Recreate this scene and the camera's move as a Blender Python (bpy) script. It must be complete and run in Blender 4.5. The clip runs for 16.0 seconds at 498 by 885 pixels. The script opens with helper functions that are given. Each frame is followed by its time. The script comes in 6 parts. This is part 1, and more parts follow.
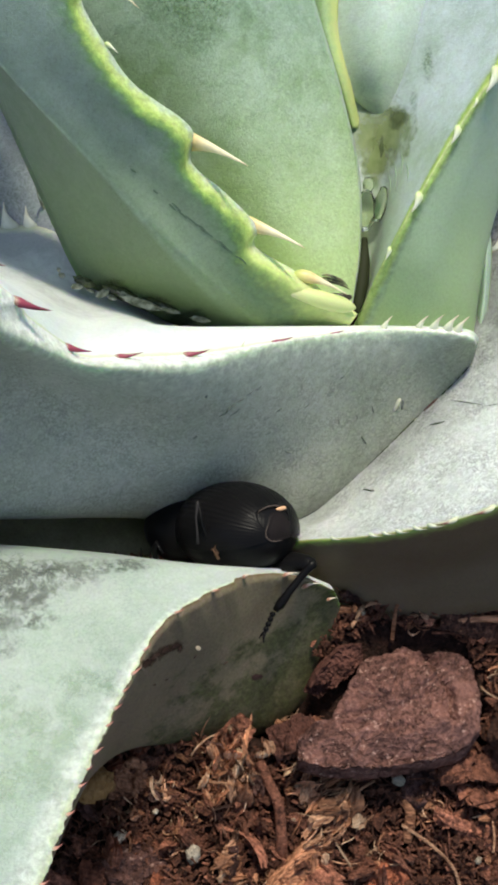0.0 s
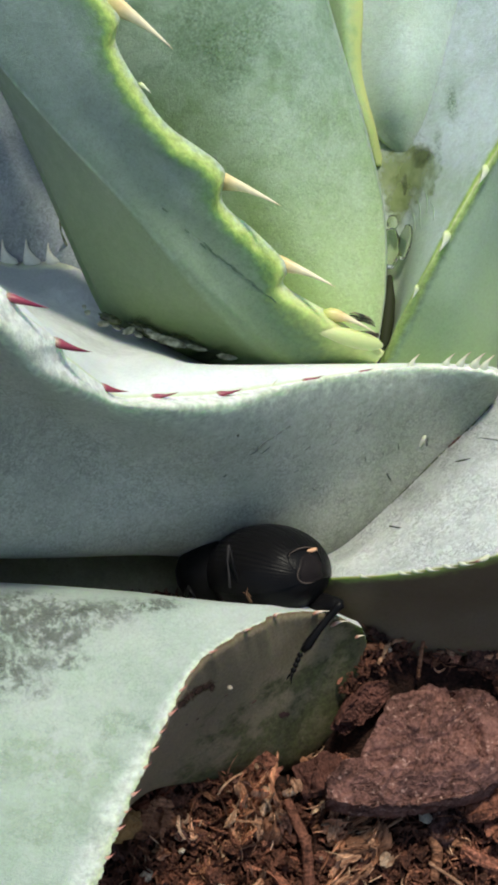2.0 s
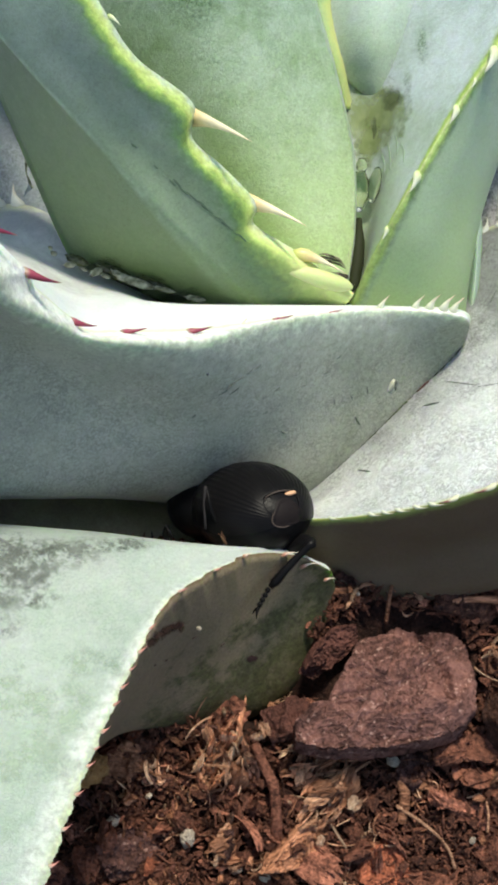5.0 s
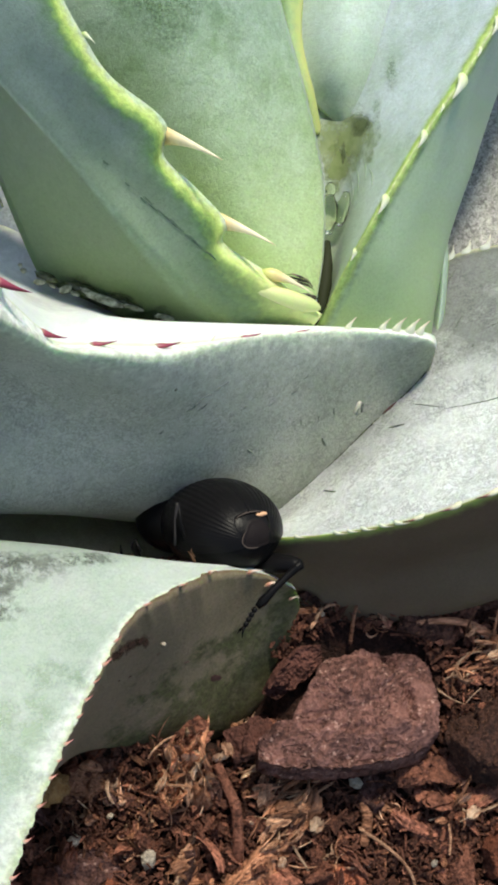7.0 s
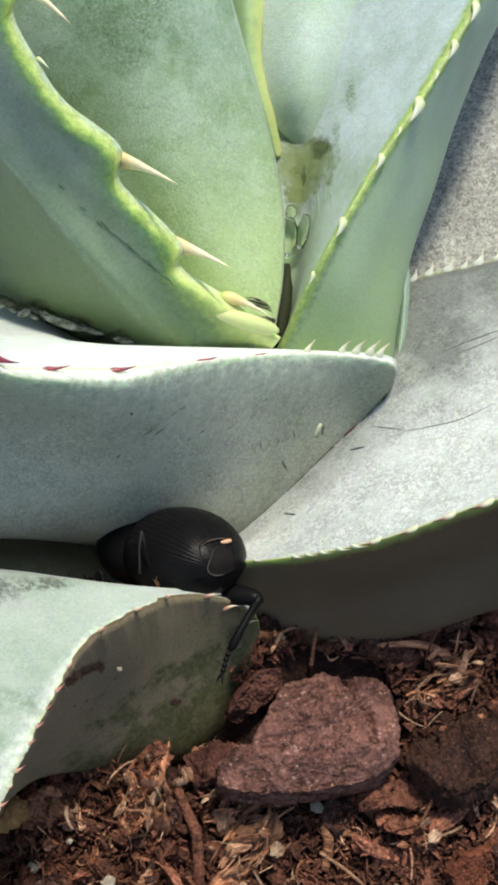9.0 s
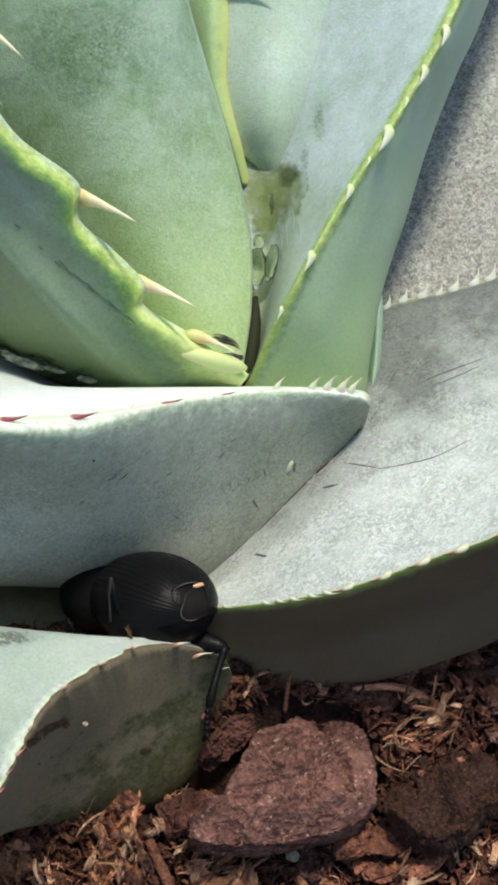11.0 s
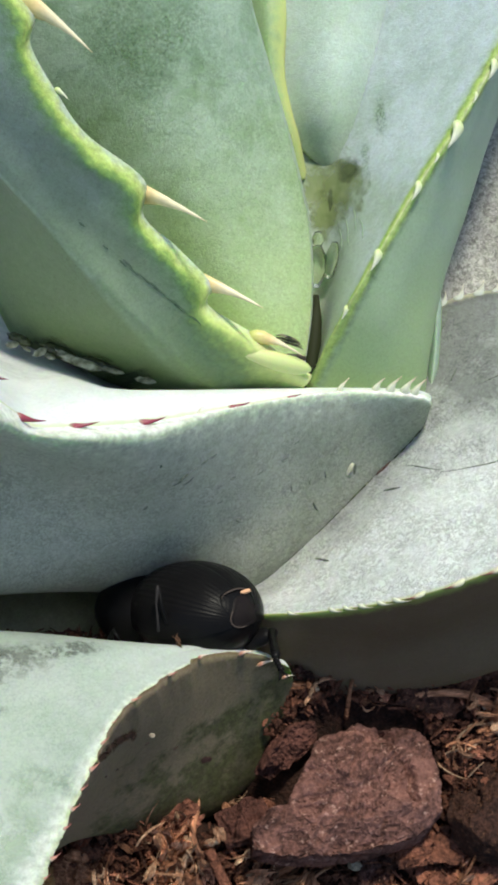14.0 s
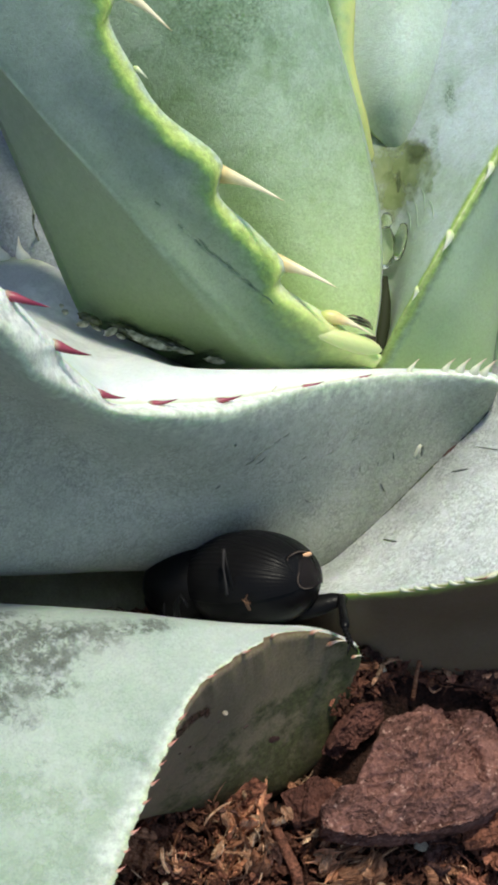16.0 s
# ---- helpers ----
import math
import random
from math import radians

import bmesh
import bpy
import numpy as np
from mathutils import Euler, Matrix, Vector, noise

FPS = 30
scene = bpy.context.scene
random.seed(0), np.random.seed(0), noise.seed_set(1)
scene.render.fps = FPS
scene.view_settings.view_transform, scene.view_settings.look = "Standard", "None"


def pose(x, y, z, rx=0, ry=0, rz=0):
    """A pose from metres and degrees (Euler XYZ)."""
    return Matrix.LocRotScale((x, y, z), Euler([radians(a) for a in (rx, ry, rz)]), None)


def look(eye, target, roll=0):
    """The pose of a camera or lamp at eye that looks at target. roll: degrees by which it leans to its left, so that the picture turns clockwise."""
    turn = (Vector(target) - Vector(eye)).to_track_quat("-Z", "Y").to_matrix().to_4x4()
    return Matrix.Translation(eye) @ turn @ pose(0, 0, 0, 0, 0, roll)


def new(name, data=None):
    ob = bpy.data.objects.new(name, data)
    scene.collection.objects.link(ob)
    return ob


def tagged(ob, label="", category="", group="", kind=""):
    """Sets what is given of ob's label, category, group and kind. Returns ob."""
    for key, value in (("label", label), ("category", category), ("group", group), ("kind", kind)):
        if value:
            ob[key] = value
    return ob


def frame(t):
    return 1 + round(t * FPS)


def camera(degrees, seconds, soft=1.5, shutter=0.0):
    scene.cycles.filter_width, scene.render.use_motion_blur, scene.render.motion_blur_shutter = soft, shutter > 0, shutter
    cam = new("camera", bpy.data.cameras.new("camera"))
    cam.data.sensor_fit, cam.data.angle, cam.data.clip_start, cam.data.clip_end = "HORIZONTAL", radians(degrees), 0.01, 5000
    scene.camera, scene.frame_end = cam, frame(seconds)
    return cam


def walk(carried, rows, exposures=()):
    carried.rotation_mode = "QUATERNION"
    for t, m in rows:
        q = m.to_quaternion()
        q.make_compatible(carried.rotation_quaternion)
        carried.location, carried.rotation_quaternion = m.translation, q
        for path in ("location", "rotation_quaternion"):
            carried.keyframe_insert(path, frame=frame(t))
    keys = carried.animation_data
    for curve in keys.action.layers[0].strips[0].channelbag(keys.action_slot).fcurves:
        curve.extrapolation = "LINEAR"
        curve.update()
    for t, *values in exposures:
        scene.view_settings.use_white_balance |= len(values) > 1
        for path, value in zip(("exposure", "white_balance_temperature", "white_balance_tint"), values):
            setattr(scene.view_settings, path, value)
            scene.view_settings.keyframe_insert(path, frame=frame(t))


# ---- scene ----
CM = 0.01


# ---- camera ----
PATH = [
    (0, pose(0.00000, -0.13054, 0.23243, 35.000, -0.000, -0.000)),
    (0.5, pose(-0.00535, -0.13150, 0.23073, 34.730, -0.158, -0.235)),
    (1, pose(-0.00893, -0.13094, 0.23037, 34.964, -0.475, -0.517)),
    (1.5, pose(-0.00887, -0.12949, 0.23154, 35.277, -0.714, -0.688)),
    (2, pose(-0.00929, -0.12842, 0.23396, 35.894, -0.889, -0.722)),
    (2.5, pose(-0.01150, -0.12621, 0.23659, 36.655, -1.027, -0.633)),
    (3, pose(-0.01173, -0.12821, 0.23540, 36.665, -1.439, -0.843)),
    (3.5, pose(-0.00998, -0.13047, 0.22967, 35.967, -1.684, -1.106)),
    (4, pose(-0.00871, -0.13175, 0.23009, 35.290, -1.678, -1.229)),
    (4.5, pose(-0.01040, -0.13228, 0.22883, 34.627, -1.862, -1.359)),
    (5, pose(-0.01149, -0.13274, 0.22868, 35.186, -2.439, -1.687)),
    (5.2, pose(-0.01026, -0.13115, 0.23024, 35.593, -2.736, -1.802)),
    (7.3, pose(-0.01252, -0.13742, 0.22572, 37.310, -4.164, -2.003)),
    (7.5, pose(-0.00988, -0.13723, 0.22548, 37.438, -3.970, -1.935)),
    (8, pose(-0.00854, -0.13726, 0.22581, 37.546, -3.995, -2.092)),
    (8.5, pose(-0.00584, -0.13674, 0.22652, 37.635, -4.302, -2.351)),
    (8.7, pose(-0.00651, -0.13671, 0.22694, 37.792, -4.208, -2.234)),
    (10.8, pose(-0.00111, -0.12520, 0.22811, 37.390, -3.866, -2.911)),
    (11, pose(-0.00202, -0.12434, 0.22782, 37.103, -3.993, -3.054)),
    (11.5, pose(-0.00785, -0.12112, 0.22641, 36.820, -3.994, -3.156)),
    (12, pose(-0.00899, -0.11928, 0.22829, 36.814, -4.351, -3.345)),
    (12.5, pose(-0.00834, -0.11813, 0.22879, 37.002, -4.356, -3.521)),
    (13, pose(-0.00643, -0.11670, 0.22907, 36.854, -4.361, -3.673)),
    (13.5, pose(-0.00946, -0.11782, 0.22694, 36.682, -4.613, -3.753)),
    (14, pose(-0.01516, -0.11732, 0.22508, 36.243, -4.750, -3.601)),
    (14.5, pose(-0.02014, -0.12019, 0.22261, 36.059, -4.149, -3.058)),
    (15, pose(-0.02159, -0.12081, 0.22044, 35.718, -4.101, -2.912)),
    (15.5, pose(-0.02095, -0.11992, 0.22224, 35.598, -4.055, -2.814)),
    (16, pose(-0.02314, -0.11894, 0.22351, 35.955, -4.275, -2.908)),
]
cam = camera(20.0, 16.0, soft=3.5)
EXPOSURE = [(0, 0.23), (1, 0.15), (1.7, 0.12), (2.5, 0.0), (3.1, 0.12), (4.5, 0.33), (8.5, 0.30), (11, 0.14), (12, 0.13), (13, 0.02), (14.3, 0.17), (16, 0.18)]
BALANCE = {0: (6950, 4), 1: (6950, 4), 1.7: (6900, 3), 2.5: (6800, 2), 3.1: (6800, 2), 4.5: (6950, 4), 8.5: (6950, 4), 11: (6850, 3), 12: (6800, 2), 13: (6800, 2), 14.3: (6800, 2), 16: (6800, 2)}
walk(cam, PATH, [(t, e, *BALANCE[t]) for t, e in EXPOSURE])

# ---- light ----
SUN_AZIMUTH, SUN_HEIGHT = radians(65), radians(79)  # anticlockwise from +x, above the horizon
world = bpy.data.worlds.new("sky")
scene.world = world
world.use_nodes = True
wn = world.node_tree
sky = wn.nodes.new("ShaderNodeTexSky")
sky.sky_type, sky.sun_disc = "NISHITA", False
sky.sun_elevation, sky.sun_rotation = SUN_HEIGHT, radians(90) - SUN_AZIMUTH
wn.links.new(sky.outputs[0], wn.nodes["Background"].inputs[0])
wn.nodes["Background"].inputs[1].default_value = 0.15
sun_dir = Vector((math.cos(SUN_AZIMUTH) * math.cos(SUN_HEIGHT), math.sin(SUN_AZIMUTH) * math.cos(SUN_HEIGHT), math.sin(SUN_HEIGHT)))
sun = new("sun", bpy.data.lights.new("sun", "SUN"))
sun.data.energy, sun.data.angle, sun.data.color = 3.45, radians(7.0), (1.0, 0.95, 0.86)
sun.matrix_world = look(sun_dir, (0, 0, 0))


# ---- materials ----
class Nodes:
    """A small writer of node materials."""

    def __init__(self, name, rough=0.5, spec=0.5):
        self.mat = bpy.data.materials.new(name)
        self.mat.use_nodes = True
        self.t = self.mat.node_tree
        self.b = self.t.nodes["Principled BSDF"]
        self.b.inputs["Roughness"].default_value = rough
        self.b.inputs["Specular IOR Level"].default_value = spec
        co = self.t.nodes.new("ShaderNodeTexCoord")
        self.obj, self.uv = co.outputs["Object"], co.outputs["UV"]

    def link(self, a, b):
        self.t.links.new(a, b)
        return self

    def put(self, socket, value):
        if isinstance(value, bpy.types.NodeSocket):
            self.t.links.new(value, socket)
        else:
            socket.default_value = value

    def noise(self, scale, detail=4.0, rough=0.55, vector=None, stretch=None, distort=0.0):
        v = vector or self.obj
        if stretch:
            m = self.t.nodes.new("ShaderNodeMapping")
            m.inputs["Scale"].default_value = stretch
            self.t.links.new(v, m.inputs["Vector"])
            v = m.outputs[0]
        n = self.t.nodes.new("ShaderNodeTexNoise")
        n.inputs["Scale"].default_value, n.inputs["Detail"].default_value, n.inputs["Roughness"].default_value = scale, detail, rough
        n.inputs["Distortion"].default_value = distort
        self.t.links.new(v, n.inputs["Vector"])
        return n.outputs["Fac"]

    def ramp(self, fac, stops):
        r = self.t.nodes.new("ShaderNodeValToRGB")
        while len(r.color_ramp.elements) < len(stops):
            r.color_ramp.elements.new(0.5)
        for e, (p, c) in zip(r.color_ramp.elements, stops):
            e.position, e.color = p, (*c, 1) if isinstance(c, tuple) else (c, c, c, 1)
        self.put(r.inputs[0], fac)
        return r.outputs[0]

    def mix(self, fac, a, b, kind="MIX"):
        m = self.t.nodes.new("ShaderNodeMix")
        m.data_type, m.blend_type = "RGBA", kind
        self.put(m.inputs[0], fac)
        for socket, value in ((m.inputs[6], a), (m.inputs[7], b)):
            self.put(socket, (*value, 1) if isinstance(value, tuple) else value)
        return m.outputs[2]

    def math(self, op, a, b=0.0):
        m = self.t.nodes.new("ShaderNodeMath")
        m.operation = op
        self.put(m.inputs[0], a)
        self.put(m.inputs[1], b)
        return m.outputs[0]

    def axis(self, vector, n):
        s = self.t.nodes.new("ShaderNodeSeparateXYZ")
        self.t.links.new(vector, s.inputs[0])
        return s.outputs[n]

    def random(self):
        return self.t.nodes.new("ShaderNodeObjectInfo").outputs["Random"]

    def colour(self, c):
        self.put(self.b.inputs["Base Color"], (*c, 1) if isinstance(c, tuple) else c)
        return self

    def bump(self, height, metres, strength=1.0):
        n = self.t.nodes.new("ShaderNodeBump")
        n.inputs["Distance"].default_value, n.inputs["Strength"].default_value = metres, strength
        self.put(n.inputs["Height"], height)
        self.t.links.new(n.outputs[0], self.b.inputs["Normal"])
        return self


def leaf_material(name, bloom, flesh, foot, margin, margin_width=0.03, both=True, worn=0.5, grain=0.25, foot_length=0.25, rough=0.5, stain=None, rim=None, fine_scale=2100, worm=0.0, worm_scale=900, far_shade=None, moss=None, beyond=None, flare=0.0):
    """Waxy agave skin: a pale bloom rubbed off in patches over greener flesh, a foot and margin of other tints, fine
    stippling.
    worm: winding fine cracks in the bloom; a greyer tone towards the far margin stands for shade; moss: a film at the
    foot underneath;
    rim: the margin's tints from the edge inwards; beyond: the skin's tone past the lengthwise fold, the fall of light
    in it; flare: how much wider the margin's band grows at the foot."""
    n = Nodes(name, rough, 0.35)
    broad = n.noise(75, 3.0, 0.5)
    streak = n.noise(330, 5.0, 0.65, distort=0.6)
    fine = n.noise(fine_scale, 2.0, 0.55, distort=1.2)
    lengthwise, across = n.axis(n.uv, 1), n.axis(n.uv, 0)
    cover = n.math("ADD", n.math("MULTIPLY", broad, 0.6), n.math("MULTIPLY", streak, 0.4))
    base = n.mix(n.ramp(cover, [(worn - 0.13, 0.0), (worn + 0.11, 1.0)]), flesh, bloom)
    # greyer tone towards the far margin, painted for shade
    if far_shade:
        base = n.mix(n.ramp(n.math("ADD", across, n.math("MULTIPLY", n.math("SUBTRACT", cover, 0.5), 1.2)), [(0.45, 0.0), (0.85, 1.0)]), base, far_shade)
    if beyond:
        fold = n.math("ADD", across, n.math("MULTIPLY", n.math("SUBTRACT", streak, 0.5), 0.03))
        # tone past the fold also carries how light falls on that side
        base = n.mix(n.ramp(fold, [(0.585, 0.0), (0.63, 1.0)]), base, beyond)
        # pale line painted as light caught on the fold's crest
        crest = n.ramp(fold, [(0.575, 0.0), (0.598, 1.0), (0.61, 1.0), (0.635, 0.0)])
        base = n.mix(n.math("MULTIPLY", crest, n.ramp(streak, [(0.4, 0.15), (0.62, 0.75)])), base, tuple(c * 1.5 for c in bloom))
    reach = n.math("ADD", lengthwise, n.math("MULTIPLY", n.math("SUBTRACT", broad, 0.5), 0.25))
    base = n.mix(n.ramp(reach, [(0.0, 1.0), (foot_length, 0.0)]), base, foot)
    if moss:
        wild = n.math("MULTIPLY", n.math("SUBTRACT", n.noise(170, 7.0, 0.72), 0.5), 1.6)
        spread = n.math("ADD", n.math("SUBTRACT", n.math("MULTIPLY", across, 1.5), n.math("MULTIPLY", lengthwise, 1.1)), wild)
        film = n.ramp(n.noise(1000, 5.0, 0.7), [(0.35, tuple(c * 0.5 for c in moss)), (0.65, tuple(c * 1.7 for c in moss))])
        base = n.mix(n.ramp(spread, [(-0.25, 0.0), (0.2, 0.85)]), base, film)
    if stain:
        base = n.mix(n.ramp(n.noise(230, 6.0, 0.7), [(0.50, 0.0), (0.66, 0.6)]), base, stain)
        base = n.mix(n.ramp(n.noise(620, 3.0, 0.6), [(0.66, 0.0), (0.78, 0.45)]), base, tuple(c * 0.45 for c in stain))
    base = n.mix(1.0, base, n.ramp(fine, [(0.32, 1.0 - grain), (0.62, 1.0 + grain * 0.4)]), "MULTIPLY")
    lines = None
    if worm:
        lines = n.math("ABSOLUTE", n.math("SUBTRACT", n.noise(worm_scale, 3.0, 0.6, distort=0.8), 0.5))
        strength = n.ramp(n.noise(200, 3.0), [(0.35, 0.25), (0.6, 1.0)])
        base = n.mix(strength, base, n.mix(1.0, base, n.ramp(lines, [(0.0, 1.0 - worm * 1.3), (0.035, 1.0 - worm * 0.5), (0.10, 1.0 + worm * 0.2)]), "MULTIPLY"))
    wobble = n.math("MULTIPLY", n.math("SUBTRACT", n.noise(420, 5.0, 0.65), 0.5), margin_width * 1.3)
    edge = n.math("ADD", n.math("MINIMUM", across, n.math("SUBTRACT", 1.0, across)) if both else across, wobble)
    if flare:
        edge = n.math("DIVIDE", edge, n.math("ADD", 1.0, n.math("MULTIPLY", n.ramp(lengthwise, [(0.0, 1.0), (0.12, 0.45), (0.32, 0.0)]), flare)))
    if rim:
        tints = n.ramp(n.math("DIVIDE", edge, margin_width * 2), [(i / len(rim) + 0.02, c) for i, c in enumerate(rim)])
        tints = n.mix(1.0, tints, n.ramp(n.noise(800, 4.0, 0.7), [(0.35, 0.72), (0.65, 1.15)]), "MULTIPLY")
        skin = n.mix(n.ramp(edge, [(margin_width * 1.3, 1.0), (margin_width * 2.1, 0.0)]), base, tints)
        if flare:
            skin = n.mix(n.math("MULTIPLY", n.ramp(lengthwise, [(0.02, 0.9), (0.25, 0.0)]), n.ramp(edge, [(margin_width * 0.4, 1.0), (margin_width * 1.6, 0.0)])), skin, (0.72, 0.78, 0.32))
        n.colour(skin)
    else:
        n.colour(n.mix(n.ramp(edge, [(margin_width * 0.3, 1.0), (margin_width, 0.0)]), base, margin))
    n.put(n.b.inputs["Roughness"], n.ramp(streak, [(0.3, rough - 0.08), (0.7, rough + 0.12)]))
    relief = n.math("ADD", n.math("MULTIPLY", fine, 0.7), n.math("MULTIPLY", streak, 0.6))
    n.bump(n.math("ADD", relief, n.math("MULTIPLY", n.ramp(lines, [(0.0, 0.0), (0.07, 1.0)]), worm * 0.8)) if worm else relief, 0.00016, 0.8)
    n.b.inputs["Subsurface Weight"].default_value = 0.3
    n.b.inputs["Subsurface Radius"].default_value = (0.5, 1.0, 0.25)
    n.b.inputs["Subsurface Scale"].default_value = 0.004
    return n.mat


# pale margin, its rim whitened further for sun
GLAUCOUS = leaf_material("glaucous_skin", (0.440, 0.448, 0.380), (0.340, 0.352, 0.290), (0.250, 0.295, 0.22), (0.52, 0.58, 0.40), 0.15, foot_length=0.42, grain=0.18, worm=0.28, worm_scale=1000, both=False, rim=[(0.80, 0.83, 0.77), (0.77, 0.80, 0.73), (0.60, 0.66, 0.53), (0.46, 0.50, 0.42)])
# whitened as if sunlit; its far side greyed for the spiny leaf's shade
GLAUCOUS_TOP = leaf_material("glaucous_sunlit_top", (0.78, 0.82, 0.80), (0.66, 0.71, 0.68), (0.62, 0.69, 0.57), (0.60, 0.66, 0.46), 0.05, grain=0.12, far_shade=(0.36, 0.385, 0.38))
# far side greyed for the shade of the upright leaf
PALE = leaf_material("pale_bloom_skin", (0.65, 0.68, 0.66), (0.50, 0.535, 0.51), (0.46, 0.49, 0.475), (0.62, 0.64, 0.42), 0.014, worn=0.47, grain=0.16, worm=0.36, worm_scale=950, far_shade=(0.20, 0.215, 0.205))
# paler rim holds some painted sunlight; greyer far side is grime and shade
BLOOMED = leaf_material("pale_green_skin", (0.41, 0.465, 0.42), (0.29, 0.375, 0.30), (0.66, 0.695, 0.68), (0.60, 0.64, 0.52), 0.05, both=False, worn=0.53, grain=0.12, foot_length=0.46, far_shade=(0.28, 0.31, 0.29), worm=0.08,
                        rim=[(0.56, 0.62, 0.41), (0.53, 0.585, 0.50), (0.49, 0.54, 0.485), (0.44, 0.50, 0.45)])
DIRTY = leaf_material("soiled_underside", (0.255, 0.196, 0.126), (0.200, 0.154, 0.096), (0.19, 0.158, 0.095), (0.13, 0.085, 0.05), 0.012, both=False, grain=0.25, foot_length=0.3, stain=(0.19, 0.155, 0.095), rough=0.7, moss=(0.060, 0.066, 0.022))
# brown underside, darkened for the shade it hangs in
SHADY = leaf_material("brown_shaded_underside", (0.150, 0.108, 0.068), (0.120, 0.086, 0.052), (0.10, 0.08, 0.046), (0.30, 0.34, 0.10), 0.05, grain=0.12, rough=0.6)
# dark inner rim: green flesh plus painted valley shade; foot darkened for shade too
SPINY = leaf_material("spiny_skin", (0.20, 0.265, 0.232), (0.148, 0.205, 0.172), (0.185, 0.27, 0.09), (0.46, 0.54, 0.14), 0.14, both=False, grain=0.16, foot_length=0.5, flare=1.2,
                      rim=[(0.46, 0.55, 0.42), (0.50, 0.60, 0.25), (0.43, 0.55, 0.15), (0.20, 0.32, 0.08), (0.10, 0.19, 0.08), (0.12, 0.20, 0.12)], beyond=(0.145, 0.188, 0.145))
CENTRAL = leaf_material("central_skin", (0.39, 0.50, 0.39), (0.165, 0.265, 0.15), (0.44, 0.57, 0.25), (0.44, 0.55, 0.42), 0.03, grain=0.14, foot_length=0.55, worn=0.495, worm=0.16, worm_scale=1250)
UPRIGHT_TOP = leaf_material("upright_upper_skin", (0.54, 0.62, 0.64), (0.38, 0.47, 0.42), (0.36, 0.45, 0.27), (0.40, 0.52, 0.16), 0.032, both=False, grain=0.12, foot_length=0.32, worm=0.10,
                            rim=[(0.52, 0.59, 0.32), (0.40, 0.52, 0.15), (0.30, 0.43, 0.11), (0.38, 0.48, 0.30)])
UPRIGHT_BACK = leaf_material("upright_outer_skin", (0.35, 0.45, 0.38), (0.29, 0.39, 0.30), (0.34, 0.46, 0.22), (0.36, 0.48, 0.15), 0.035, both=False, grain=0.1, foot_length=0.5, rim=[(0.40, 0.51, 0.20), (0.32, 0.44, 0.13), (0.27, 0.37, 0.23)])
UPRIGHT_PALE = leaf_material("pressed_skin", (0.52, 0.62, 0.56), (0.42, 0.53, 0.42), (0.44, 0.53, 0.34), (0.42, 0.52, 0.40), 0.02, grain=0.14, foot_length=0.3)
YELLOW_EDGE = leaf_material("yellow_edged_skin", (0.35, 0.48, 0.27), (0.29, 0.42, 0.20), (0.42, 0.52, 0.20), (0.50, 0.57, 0.22), 0.4, both=False, grain=0.12)
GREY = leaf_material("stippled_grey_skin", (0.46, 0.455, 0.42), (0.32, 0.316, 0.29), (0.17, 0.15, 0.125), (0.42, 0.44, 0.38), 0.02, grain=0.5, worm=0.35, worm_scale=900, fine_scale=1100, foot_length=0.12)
DIM = leaf_material("dull_green_skin", (0.36, 0.33, 0.21), (0.22, 0.21, 0.12), (0.2, 0.19, 0.11), (0.2, 0.22, 0.12), 0.02, grain=0.2)
BLUE_GREY = leaf_material("blue_grey_skin", (0.33, 0.37, 0.38), (0.25, 0.28, 0.29), (0.28, 0.31, 0.31), (0.42, 0.44, 0.38), 0.02, grain=0.2, worm=0.25, worm_scale=900)


def tooth_material(name, stops):
    n = Nodes(name, 0.4, 0.5)
    along = n.axis(n.uv, 1)
    n.colour(n.mix(0.35, n.ramp(along, stops), n.ramp(n.noise(900), [(0.3, 0.5), (0.7, 1.0)]), "MULTIPLY"))
    return n.mat


YELLOW_SPINE = tooth_material("yellow_spine", [(0.0, (0.48, 0.57, 0.16)), (0.2, (0.78, 0.68, 0.26)), (0.36, (0.88, 0.66, 0.32)), (0.52, (0.90, 0.78, 0.50)), (0.9, (0.90, 0.80, 0.56)), (1.0, (0.74, 0.52, 0.30))])
LOBE = leaf_material("tooth_base_skin", (0.58, 0.67, 0.24), (0.48, 0.58, 0.19), (0.50, 0.60, 0.20), (0.62, 0.68, 0.30), 0.02, grain=0.12)
RED_TOOTH = tooth_material("red_tooth", [(0.0, (0.45, 0.50, 0.32)), (0.22, (0.32, 0.055, 0.085)), (0.8, (0.21, 0.016, 0.052)), (1.0, (0.36, 0.11, 0.13))])
PALE_TOOTH = tooth_material("pale_tooth", [(0.0, (0.60, 0.66, 0.46)), (0.5, (0.82, 0.82, 0.64)), (1.0, (0.60, 0.42, 0.30))])
PALE_SKIN_TOOTH = tooth_material("pale_skin_tooth", [(0.0, (0.60, 0.64, 0.58)), (0.45, (0.74, 0.76, 0.66)), (1.0, (0.78, 0.72, 0.56))])
PALE_THORN = tooth_material("pale_thorn", [(0.0, (0.40, 0.33, 0.22)), (0.2, (0.50, 0.20, 0.13)), (0.45, (0.80, 0.62, 0.48)), (1.0, (0.85, 0.78, 0.66))])
DARK_TIP = tooth_material("dark_tipped_tooth", [(0.0, (0.62, 0.64, 0.42)), (0.4, (0.74, 0.70, 0.50)), (0.58, (0.34, 0.15, 0.11)), (1.0, (0.07, 0.035, 0.03))])
